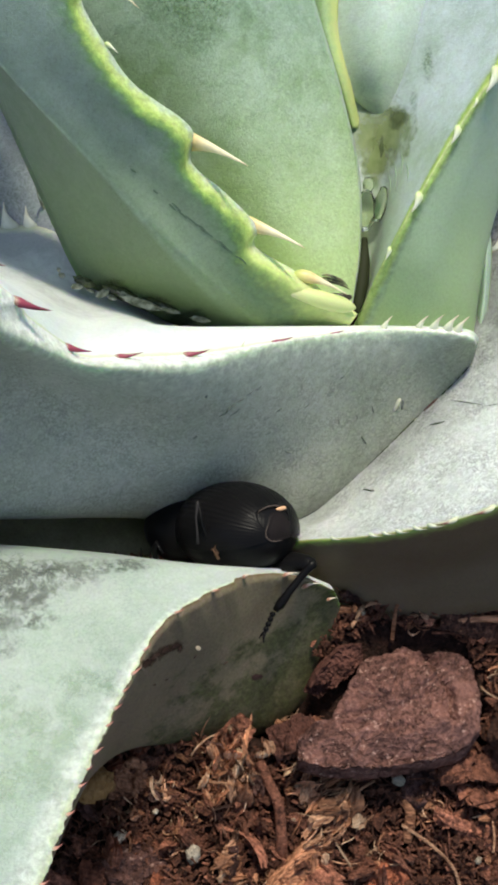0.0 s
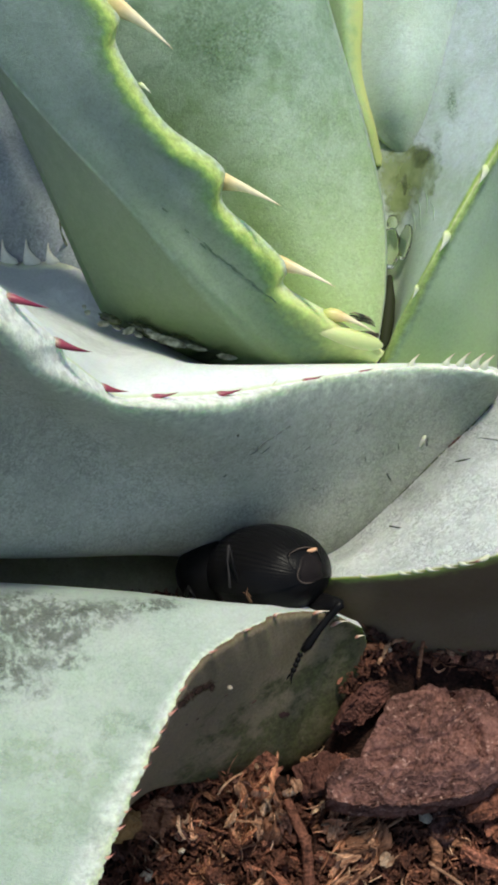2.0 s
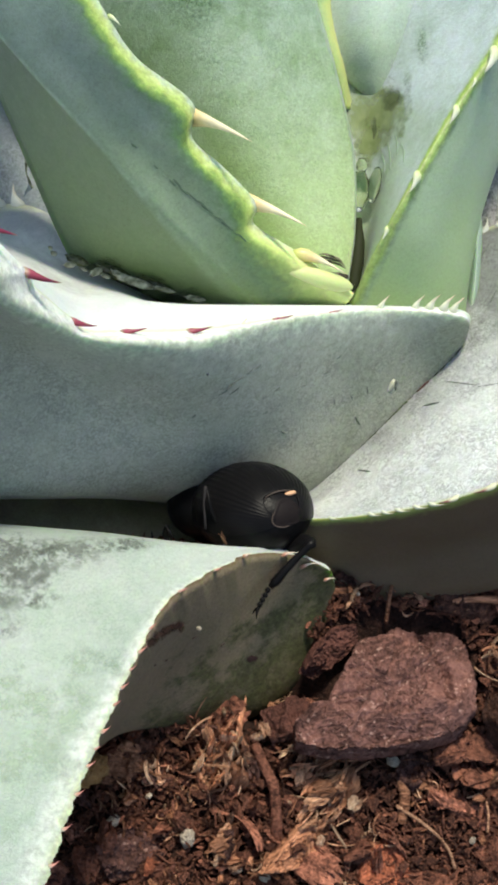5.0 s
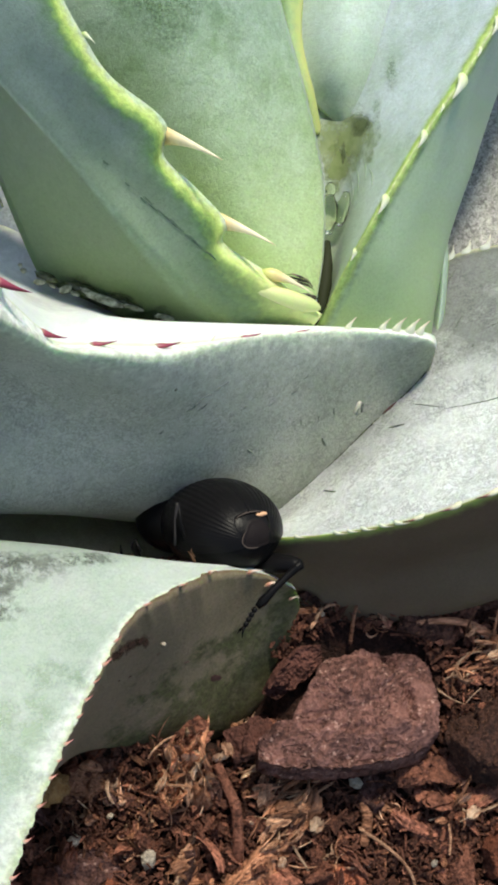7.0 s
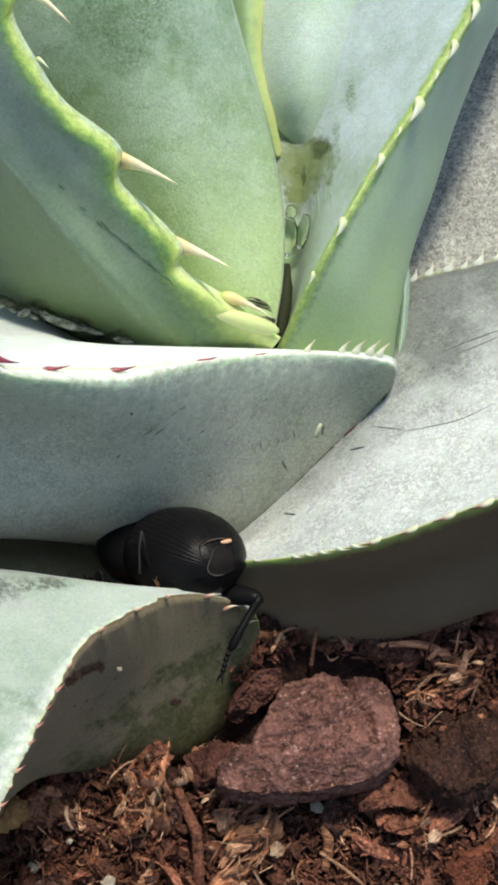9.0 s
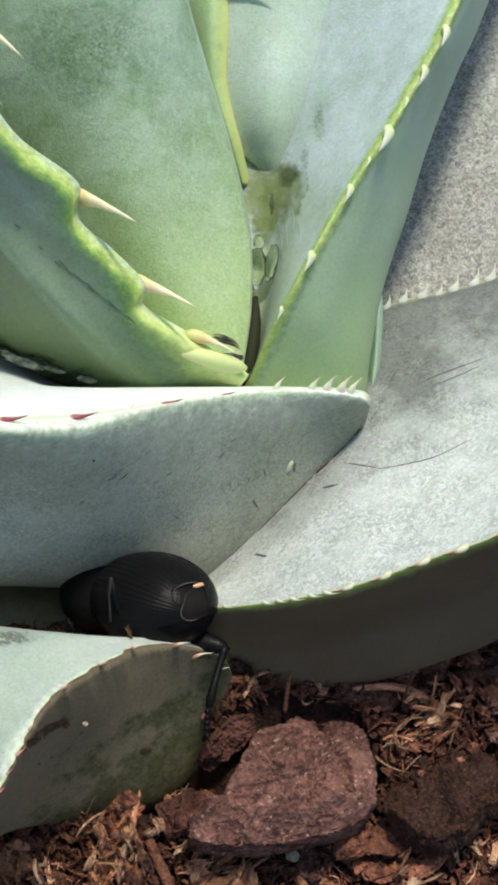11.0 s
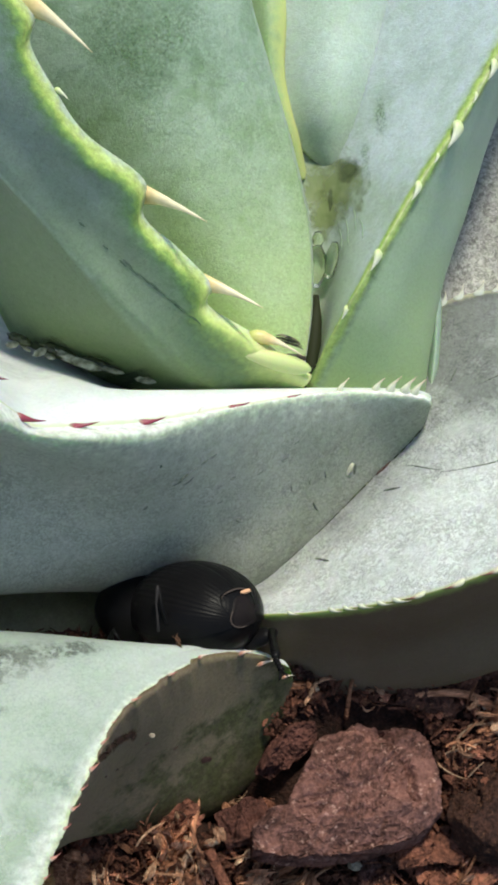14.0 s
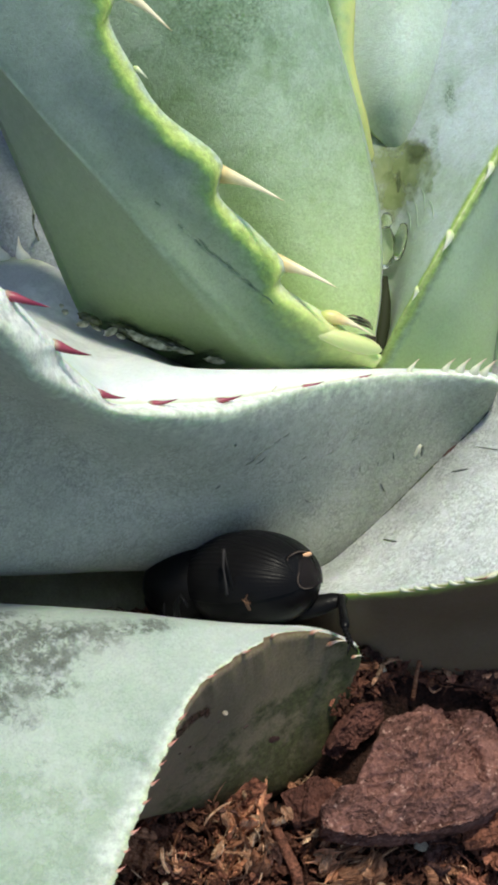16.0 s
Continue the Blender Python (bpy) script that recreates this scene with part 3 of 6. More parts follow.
CENTRE_LEAF = {
    "near_margin": [(1.72, 2.41, 4.89), (1.90, 3.41, 5.41), (1.90, 4.58, 6.05), (1.58, 5.69, 6.95), (1.14, 6.71, 7.91), (0.8, 7.56, 8.74), (0.37, 9.63, 10.32), (-0.19, 12.33, 12.37)],
    "front_near": [(1.55, 2.27, 4.92), (1.48, 3.31, 5.59), (1.28, 4.44, 6.32), (0.74, 5.34, 7.44), (0.31, 6.13, 8.47), (0.04, 6.92, 9.4), (-0.37, 8.75, 10.92), (-0.9, 11.12, 12.9)],
    "front_far": [(1.33, 2.25, 4.78), (0.75, 3.12, 5.52), (0.13, 4.07, 6.55), (-0.51, 4.99, 7.8), (-1, 5.71, 8.79), (-1.35, 6.56, 9.75), (-1.86, 8.3, 11.22), (-2.54, 10.57, 13.12)],
    "far_margin": [(1.01, 2.49, 4.34), (-0.2, 3.29, 4.9), (-1.36, 4.35, 6.01), (-2.46, 5.38, 7.34), (-3.35, 6.21, 8.41), (-3.95, 7.09, 9.39), (-4.55, 8.92, 10.92), (-5.33, 11.3, 12.9)],
    "inner": [(1.55, 2.57, 4.4), (1.09, 3.94, 4.62), (0.39, 5.38, 5.27), (-0.52, 6.71, 6.2), (-1.22, 7.87, 7.13), (-1.71, 8.85, 8.06), (-2.31, 11.06, 9.61), (-3.09, 13.94, 11.62)],
}
UPRIGHT_LEAF = {
    "near_margin": [(1.8, 2.48, 4.58), (2.3, 2.87, 5.95), (2.72, 3.29, 6.73), (3.35, 4.07, 7.52), (3.96, 4.77, 8.13), (4.52, 5.54, 8.67), (4.91, 6.14, 9.09), (5.71, 7.71, 9.95), (6.57, 9.78, 11.03), (7.7, 12.48, 12.44)],
    "inner_near": [(1.88, 2.72, 4.38), (2.29, 3.54, 5.57), (2.63, 4.36, 6.26), (3.1, 5.25, 7), (3.57, 6.1, 7.66), (3.95, 6.87, 8.26), (4.24, 7.53, 8.72), (4.9, 8.94, 9.59), (5.65, 10.74, 10.6), (6.62, 13.07, 11.92)],
    "inner_far": [(1.91, 2.96, 4.55), (2.21, 4.21, 5.18), (2.33, 5.2, 5.75), (2.5, 6.2, 6.45), (2.75, 7.12, 7.1), (2.99, 7.97, 7.69), (3.19, 8.65, 8.16), (3.61, 10.11, 9.07), (4.03, 11.77, 10.1), (4.58, 13.92, 11.45)],
    "far_margin": [(1.84, 3.26, 4.27), (1.83, 4.47, 5.06), (1.68, 5.46, 5.62), (1.55, 6.74, 6.1), (1.61, 8.35, 6.25), (1.73, 9.42, 6.75), (1.84, 10.22, 7.19), (2.06, 11.86, 8.1), (2.29, 13.72, 9.15), (2.58, 16.13, 10.52)],
    "outer_far": [(3.23, 2.94, 2.7), (3.72, 4.25, 3.13), (3.98, 5.53, 3.66), (4.45, 6.85, 4.34), (4.91, 8.21, 5.17), (5.37, 9.23, 5.76), (5.71, 9.97, 6.28), (6.52, 11.86, 7.48), (7.24, 14.15, 8.97), (8.17, 17.13, 10.89)],
    "silhouette": [(3.98, 2.48, 3.11), (4.05, 3.38, 4.23), (4.3, 4.39, 4.94), (4.71, 5.41, 5.65), (5.18, 6.6, 6.48), (5.64, 7.54, 7.15), (6.03, 8.24, 7.63), (6.79, 9.9, 8.68), (7.73, 12.04, 10.05), (8.95, 14.82, 11.84)],
    "outer_near": [(2.7, 2.39, 3.66), (3.02, 2.74, 5.25), (3.35, 3.4, 6.08), (3.87, 4.32, 6.84), (4.44, 5.26, 7.5), (4.98, 6.13, 8.11), (5.37, 6.78, 8.56), (6.16, 8.46, 9.5), (7.06, 10.55, 10.72), (8.24, 13.27, 12.31)],
}
NARROW_LEAF = {
    "near_margin": [(1.99, 5.93, 5.89), (1.8, 6.36, 6.5), (1.57, 7.11, 7.09), (1.62, 7.91, 7.64), (1.67, 8.63, 8.03), (1.67, 9.93, 8.69), (1.57, 11.92, 9.72), (1.44, 14.5, 11.06)],
    "front": [(1.83, 5.84, 5.95), (1.54, 6.36, 6.62), (1.23, 7.19, 7.26), (1.18, 7.9, 7.76), (1.18, 8.61, 8.14), (1.13, 9.83, 8.74), (0.97, 11.8, 9.76), (0.76, 14.37, 11.09)],
    "far_margin": [(1.67, 6.2, 5.6), (1.17, 6.93, 6.11), (0.75, 7.81, 6.6), (0.56, 8.71, 7.11), (0.48, 9.45, 7.51), (0.39, 10.7, 8.14), (0.21, 12.65, 9.26), (-0.02, 15.17, 10.71)],
    "back": [(1.89, 6.28, 5.53), (1.57, 7.08, 5.97), (1.27, 8.06, 6.41), (1.24, 9.05, 6.86), (1.21, 9.81, 7.27), (1.13, 11.08, 7.91), (0.95, 13.06, 9.05), (0.72, 15.63, 10.54)],
}
PRESSED_LEAF = {
    "near_margin": [(2.58, 6.04, 6.07), (2.80, 6.2, 6.36), (3.08, 6.57, 6.59), (3.43, 7.22, 7.04), (3.74, 7.95, 7.55), (4.05, 8.84, 8.18), (4.58, 10.24, 9.03), (5.13, 11.91, 10.08), (5.85, 14.08, 11.44)],
    "front": [(2.44, 5.92, 6.09), (2.33, 6.08, 6.50), (2.29, 6.34, 7.04), (2.38, 6.88, 7.54), (2.53, 7.59, 8.03), (2.73, 8.37, 8.58), (3, 9.73, 9.41), (3.32, 11.34, 10.42), (3.75, 13.44, 11.73)],
    "far_margin": [(2.24, 6.00, 6.08), (1.84, 6.27, 6.28), (1.56, 6.63, 6.57), (1.37, 7.31, 7.04), (1.3, 8.15, 7.57), (1.26, 8.87, 8.07), (1.22, 10.32, 8.97), (1.18, 11.96, 9.99), (1.13, 14.08, 11.32)],
    "back": [(2.42, 6.3, 6.05), (2.40, 6.7, 5.98), (2.46, 7.34, 6.02), (2.58, 8.16, 6.36), (2.72, 9.08, 6.88), (2.9, 10.01, 7.41), (3.21, 11.56, 8.25), (3.57, 13.4, 9.3), (4.05, 15.8, 10.65)],
}
REAR_RIGHT_LEAF = {
    "near_margin": [(3.81, 4.64, 2.67), (5.52, 5.28, 3.24), (7.65, 5.86, 3.89), (10.19, 6.54, 4.74), (12.78, 7.42, 5.84), (16.15, 8.55, 7.26)],
    "front": [(3.66, 5.6, 2.86), (5.25, 7.19, 3.73), (7.05, 8.3, 4.5), (9.48, 9.09, 5.3), (12.28, 10.08, 6.24), (15.92, 11.37, 7.46)],
    "far_margin": [(3.58, 7.02, 2.63), (4.58, 9.94, 4.19), (6.04, 12.04, 5.42), (8.43, 13.65, 6.54), (11.88, 14.44, 7.34), (16.35, 15.47, 8.38)],
    "back": [(3.83, 6.42, 1.96), (5.51, 8.14, 2.8), (7.4, 9.3, 3.62), (9.96, 10.14, 4.45), (12.89, 11.19, 5.43), (16.71, 12.55, 6.69)],
}
REAR_LEFT_LEAF = {
    "near_margin": [(-1.85, 3, 3.24), (-3.11, 3.72, 3.49), (-4.58, 4.53, 3.82), (-6.66, 5.64, 4.59), (-9.19, 6.85, 5.68), (-12.48, 8.42, 7.1)],
    "front": [(-2.07, 4.57, 4.09), (-3.41, 5.58, 4.8), (-4.79, 6.83, 5.43), (-6.71, 8.19, 6.13), (-9.02, 9.39, 6.97), (-12.02, 10.95, 8.07)],
    "far_margin": [(-2.31, 6.56, 3.53), (-3.68, 8.57, 4.45), (-4.94, 10.38, 5.47), (-6.62, 12.03, 6.63), (-8.79, 13.22, 7.7), (-11.62, 14.76, 9.1)],
    "back": [(-2.23, 5.93, 2.6), (-3.73, 7.31, 3.08), (-5.22, 8.59, 3.85), (-7.25, 9.89, 4.76), (-9.67, 11.02, 5.79), (-12.82, 12.48, 7.14)],
}
SLIVER_LEAF = {
    "near_margin": [(4.06, 1.89, 2.7), (4.16, 2.84, 3.48), (4.29, 3.51, 3.96), (4.35, 4.19, 4.43), (4.33, 4.52, 4.67), (4.32, 4.62, 4.74)],
    "front": [(3.96, 1.81, 2.77), (4.05, 2.68, 3.5), (4.17, 3.44, 4.03), (4.22, 4.11, 4.5), (4.28, 4.54, 4.68), (4.3, 4.67, 4.73)],
    "far_margin": [(3.93, 1.99, 2.53), (4, 2.88, 3.27), (4.08, 3.64, 3.81), (4.16, 4.32, 4.28), (4.26, 4.59, 4.59), (4.29, 4.68, 4.69)],
    "back": [(4.09, 2.24, 2.21), (4.18, 3.14, 2.97), (4.31, 3.92, 3.51), (4.35, 4.54, 4.07), (4.32, 4.67, 4.52), (4.32, 4.71, 4.66)],
}
HOLLOW_LEAF = {
    "near_margin": [(1.65, -0.49, 0.3), (-0.21, -0.52, 0.77), (-2.41, -0.73, 1.35), (-4.3, -1.02, 1.88), (-6.52, -1.34, 2.63), (-9.18, -1.72, 3.54)],
    "top": [(1.67, 0.33, 0.63), (-0.22, 0.26, 1.07), (-2.44, 0.08, 1.56), (-4.37, -0.18, 1.98), (-6.63, -0.51, 2.73), (-9.34, -0.92, 3.61)],
    "far_margin": [(1.71, 1.22, 0.4), (-0.22, 1.19, 0.75), (-2.54, 1.26, 1.04), (-4.58, 1.13, 1.43), (-7.02, 0.88, 1.99), (-9.94, 0.59, 2.67)],
    "belly": [(1.72, 0.26, -0.4), (-0.22, 0.23, 0.08), (-2.52, 0.12, 0.48), (-4.55, -0.08, 0.83), (-6.96, -0.3, 1.41), (-9.86, -0.56, 2.11)],
}

agave = new("agave")
tagged(agave, "blue-green agave rosette with toothed fleshy leaves in bark mulch", "succulent plant")


def leaf(name, rails, upper, material, label, **more):
    return part(name, leaf_blade(name, rails, upper, material, **more), agave, label)


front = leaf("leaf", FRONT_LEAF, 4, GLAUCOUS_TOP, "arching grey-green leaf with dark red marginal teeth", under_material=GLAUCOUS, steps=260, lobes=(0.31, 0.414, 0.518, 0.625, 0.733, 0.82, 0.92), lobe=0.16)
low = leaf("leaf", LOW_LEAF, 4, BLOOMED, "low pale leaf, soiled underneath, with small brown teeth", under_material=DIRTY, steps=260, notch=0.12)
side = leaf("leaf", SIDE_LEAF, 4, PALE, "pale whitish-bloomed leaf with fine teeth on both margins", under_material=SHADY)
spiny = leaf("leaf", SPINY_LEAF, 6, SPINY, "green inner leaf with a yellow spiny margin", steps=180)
centre = leaf("leaf", CENTRE_LEAF, 4, CENTRAL, "smooth light green central leaf")
upright = leaf("leaf", UPRIGHT_LEAF, 4, UPRIGHT_TOP, "upright leaf with a pale-toothed green margin", under_material=UPRIGHT_BACK)
narrow = leaf("leaf", NARROW_LEAF, 3, YELLOW_EDGE, "narrow leaf with a bright yellow margin")
pressed = leaf("leaf", PRESSED_LEAF, 3, UPRIGHT_PALE, "pale leaf pressed against the upright one")
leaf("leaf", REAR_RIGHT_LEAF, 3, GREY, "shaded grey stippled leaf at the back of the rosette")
rear_left = leaf("leaf", REAR_LEFT_LEAF, 3, BLUE_GREY, "blue-grey leaf at the back of the rosette")
leaf("leaf", SLIVER_LEAF, 3, UPRIGHT_BACK, "thin green leaf edge beside the upright leaf", steps=30)
hollow = leaf("leaf", HOLLOW_LEAF, 3, DIM, "lower leaf in the dark hollow behind the beetle", steps=40)

# big yellow spines of the inner leaf: foot and tip
for foot, tip, wide in (((-0.90, 3.38, 7.86), (-0.01, 2.65, 8.12), 0.26), ((0.05, 2.66, 6.74), (0.89, 2.18, 6.81), 0.22),
                        ((0.97, 2.26, 5.97), (1.61, 2.10, 5.79), 0.15), ((-2.52, 4.77, 10.08), (-1.63, 4.20, 9.81), 0.26)):
    a, b = Vector(foot) * CM, Vector(tip) * CM
    part("tooth", tooth_mesh(a - (b - a) * 0.26, b, wide * 1.25 * CM, 0.14 * CM, Vector((-0.55, 0.55, 0.62)), YELLOW_SPINE, sag=0.06), spiny, "long yellow spine")
lobe = [(0.50, 2.06, 5.96), (0.92, 2.04, 5.85), (1.28, 2.06, 5.68), (1.58, 2.10, 5.52), (1.74, 2.14, 5.42)]
part("tooth_base", tube("tooth_base", [tuple(along(vectors(lobe), k / 12) / CM) for k in range(13)], [0.02 + 0.13 * math.sin(math.pi * (k + 0.6) / 13.2) for k in range(13)], LOBE, 12), spiny, "fleshy yellow-green base of a tooth")
a, b = Vector((-2.14, 3.96, 9.35)) * CM, Vector((-1.96, 3.84, 9.27)) * CM
part("tooth", tooth_mesh(a, b, 0.07 * CM, 0.05 * CM, Vector((-0.55, 0.55, 0.62)), LUMP_TOOTH, sag=0.06), spiny, "small pale tooth")
teeth(front, FRONT_LEAF, "near_margin", "far_margin", [(0.82, 0.5), (0.733, 0.52), (0.625, 0.40), (0.518, 0.34), (0.414, 0.36), (0.307, 0.30), (0.253, 0.2)],
      RED_TOOTH, -1.0, 0.14, (0.5, 0.12, 0.30), 0.27, 0.17, "dark red tooth")
teeth(front, FRONT_LEAF, "near_margin", "far_margin", [(0.344, 0.12), (0.204, 0.24), (0.165, 0.26), (0.148, 0.30), (0.130, 0.32), (0.115, 0.30)],
      PALE_TOOTH, -0.5, 0.2, (0, 0.5, 0.9), 0.48, 0.28, "small pale tooth")
teeth(front, FRONT_LEAF, "far_margin", "near_margin", [(0.592, 0.30), (0.628, 0.36), (0.662, 0.46), (0.70, 0.44), (0.74, 0.40)],
      PALE_SKIN_TOOTH, 0.35, 0.2, (0, 0.5, 0.9), 0.62, 0.25, "small pale tooth")
teeth(low, LOW_LEAF, "near_margin", "far_margin", [(0.267, 0.09), (0.318, 0.10), (0.36, 0.05), (0.398, 0.09), (0.444, 0.11), (0.475, 0.07), (0.504, 0.09), (0.531, 0.08), (0.573, 0.10), (0.60, 0.06), (0.625, 0.09), (0.666, 0.09), (0.713, 0.09), (0.76, 0.09)],
      BROWN_TOOTH, -0.7, 0.45, (0.2, 0, 0), 0.7, 0.32, "small brown tooth")
for foot, tip, wide in (((-0.09, -2.04, 3.80), (0.08, -2.00, 3.88), 0.07), ((0.56, -1.77, 3.37), (0.88, -1.74, 3.45), 0.08), ((0.89, -1.75, 2.96), (1.27, -1.70, 3.05), 0.08), ((1.30, -1.80, 2.62), (1.52, -1.78, 2.69), 0.06)):
    a, b = Vector(foot) * CM, Vector(tip) * CM
    part("tooth", tooth_mesh(a, a + (b - a) * 0.8, wide * 0.75 * CM, wide * 0.55 * CM, Vector((0, 0.6, 0.8)), PALE_THORN, sag=0.1), low, "pale pinkish thorn")
teeth(side, SIDE_LEAF, "near_margin", "far_margin", [(0.199, 0.18), (0.283, 0.22), (0.307, 0.2), (0.332, 0.22), (0.366, 0.22), (0.399, 0.25)],
      PALE_TOOTH, 0.95, 0.22, (0, 0, 0), 0.25, 0.2, "fine pale tooth")
teeth(side, SIDE_LEAF, "near_margin", "far_margin", [(0.455, 0.26), (0.54, 0.3), (0.615, 0.32), (0.69, 0.34), (0.765, 0.34)],
      DARK_TIP, -0.97, 0.05, (0, 0, 0.12), 0.30, 0.22, "pale tooth with a dark brown tip")
teeth(side, SIDE_LEAF, "far_margin", "near_margin", [(0.503, 0.25), (0.536, 0.25), (0.574, 0.28), (0.608, 0.20), (0.638, 0.30), (0.692, 0.30), (0.728, 0.30), (0.768, 0.28), (0.808, 0.30)],
      PALE_SKIN_TOOTH, 0.45, 0.2, (0, 0.4, 0.9), 0.62, 0.25, "fine pale tooth")
teeth(upright, UPRIGHT_LEAF, "near_margin", "far_margin", [(0.114, 0.16), (0.229, 0.28), (0.334, 0.26), (0.387, 0.12), (0.444, 0.40), (0.50, 0.14), (0.561, 0.30), (0.663, 0.34)],
      LUMP_TOOTH, -0.9, 0.26, (-0.1, 0, 0), 0.34, 0.42, "pale tooth on a green margin")
part("tooth", tooth_mesh(Vector((1.55, 8.48, 8.26)) * CM, Vector((2.30, 7.87, 8.23)) * CM, 0.22 * CM, 0.10 * CM, Vector((-0.3, 0.6, 0.7)), YELLOW_SPINE, sag=0.06), narrow, "long yellow spine")


# ---- beetle ----
def chitin(name, tone, rough):
    n = Nodes(name, rough, 0.09)
    fine = n.noise(2600, 3.0)
    n.colour(n.mix(n.noise(300), tone, tuple(c * 1.9 for c in tone)))
    n.put(n.b.inputs["Roughness"], n.ramp(n.noise(700), [(0.3, rough - 0.08), (0.7, rough + 0.14)]))
    n.bump(n.math("ADD", fine, n.math("MULTIPLY", n.noise(900, 3.0, 0.6), 0.6)), 0.00007, 0.7)
    return n.mat


CHITIN = chitin("black_chitin", (0.0040, 0.0037, 0.0040), 0.36)
PLATE = chitin("brown_black_plate", (0.008, 0.006, 0.006), 0.5)
# greyer than the body, the shin's highlight put into the colour
LEG = chitin("grey_black_limb", (0.020, 0.018, 0.018), 0.35)
# rims lighter than the shell, their glint put into the colour
RIM_GLINT = chitin("brown_rim_glint", (0.055, 0.042, 0.036), 0.5)
BRISTLE = Nodes("orange_bristle", 0.6, 0.3).colour((0.15, 0.075, 0.04)).mat
SPECK = Nodes("orange_speck", 0.6, 0.3).colour((0.75, 0.42, 0.24)).mat
LONG, BROAD, TALL = 1.20 * CM, 0.94 * CM, 0.77 * CM


def body_point(a, b, grow=1.0):
    """On the hind body: a from the tail pole, b round the axis from the back, in degrees."""
    a, b = radians(a), radians(b)
    return Vector((LONG * math.cos(a), BROAD * math.sin(a) * math.sin(b), TALL * math.sin(a) * math.cos(b))) * grow


def rear_edge(b):
    """Where the wing cases end, b degrees from the back: level above the tail plate, then down round the tail."""
    f = min(1, max(0, (abs(b) - 24) / 46))
    return 37 - 24 * f * f * (3 - 2 * f)


def shell(name, side):
    """One wing case: a ribbed shell from the seam to the flank, with a thickened rear rim."""
    rows, cols = 60, 96
    outer, faces = [], []
    for i in range(rows + 1):
        for j in range(cols + 1):
            b = side * (0.15 + 104 * j / cols)
            rear = rear_edge(b)
            a = rear + (150 - rear) * (i / rows)
            rib = 0.0075 * math.cos(j / cols * 2 * math.pi * 16) * min(1, 4 * j / cols) * min(1, i / 14) * min(1, max(0.15, 2.4 - 3.2 * j / cols))
            lip = 0.003 * math.exp(-((i - 1.2) / 1.3) ** 2) + 0.004 * math.exp(-((j - cols) / 3) ** 2)
            outer.append(body_point(a, b, 1.012 + rib + lip - 0.018 * min(1, (j / cols / 0.42) ** 2) * math.exp(-(i / 4) ** 2) - 0.003 * math.exp(-(j / 1.5) ** 2)))
    n, w = len(outer), cols + 1
    verts = outer + [p * 0.965 for p in outer]
    for i in range(rows):
        for j in range(cols):
            q = (i * w + j, i * w + j + 1, (i + 1) * w + j + 1, (i + 1) * w + j)
            faces += [q if side < 0 else q[::-1], tuple(k + n for k in (q[::-1] if side < 0 else q))]
    edge = [j for j in range(w)] + [i * w + cols for i in range(1, rows + 1)] + [rows * w + j for j in range(cols - 1, -1, -1)] + [i * w for i in range(rows - 1, 0, -1)]
    for a, b in zip(edge, edge[1:] + edge[:1]):
        faces.append((b, a, a + n, b + n))
    return mesh_from(name, verts, faces, CHITIN)


def blob(name, size, centre, material, seg=32, dent=0.0):
    verts, faces = [], []
    rings = seg // 2
    for i in range(rings + 1):
        for j in range(seg):
            a, b = math.pi * i / rings, 2 * math.pi * j / seg
            p = Vector((math.sin(a) * math.cos(b), math.sin(a) * math.sin(b), math.cos(a)))
            k = 1 + dent * noise.noise(p * 3 + Vector(centre) * 40)
            verts.append(Vector((p.x * size[0], p.y * size[1], p.z * size[2])) * k * CM + Vector(centre) * CM)
    for i in range(rings):
        for j in range(seg):
            a, b = i * seg + j, i * seg + (j + 1) % seg
            faces.append((a, a + seg, b + seg, b))
    return mesh_from(name, verts, faces, material)


beetle = new("beetle")
tagged(beetle, "large black ribbed beetle wedged between two agave leaves", "beetle")
part("abdomen", blob("abdomen", (1.19, 0.925, 0.758), (0, 0, 0), CHITIN, 72), beetle)
part("elytron", shell("elytron", -1), beetle, "black ribbed wing case")
part("elytron", shell("elytron", 1), beetle, "black ribbed wing case")
part("pronotum", blob("pronotum", (0.88, 0.84, 0.64), (-1.06, -0.14, -0.05), CHITIN, 40), beetle)
part("head", blob("head", (0.36, 0.42, 0.30), (-1.6, -0.25, -0.3), CHITIN, 28), beetle)
part("speck", blob("speck", (0.03, 0.11, 0.035), (1.01, 0.20, 0.40), SPECK, 12, 0.3), beetle, "pale orange speck")


def shield():
    """The tail plate: a rounded triangle with a raised rim, lying on the tail."""
    verts, faces, seg, rings = [], [], 48, 9
    for k in range(rings + 1):
        f = k / rings
        for j in range(seg):
            q = 2 * math.pi * j / seg
            reach = 1 + 0.13 * math.cos(3 * q + math.pi / 2)
            y, z = 0.03 + 0.31 * f * math.cos(q) * reach, 0.12 + 0.24 * f * math.sin(q) * reach
            inside = max(0.0, 1 - (y / 0.925) ** 2 - (z / 0.758) ** 2)
            up = 0.020 * math.exp(-((f - 0.90) / 0.06) ** 2) + 0.012 * (1 - f * f) - 0.05 * (f > 0.99)
            verts.append(Vector((1.19 * math.sqrt(inside) + up, y, z)) * CM)
    for k in range(rings):
        for j in range(seg):
            a, b = k * seg + j, k * seg + (j + 1) % seg
            faces.append((a, a + seg, b + seg, b))
    return mesh_from("tail_plate", verts, faces, PLATE)


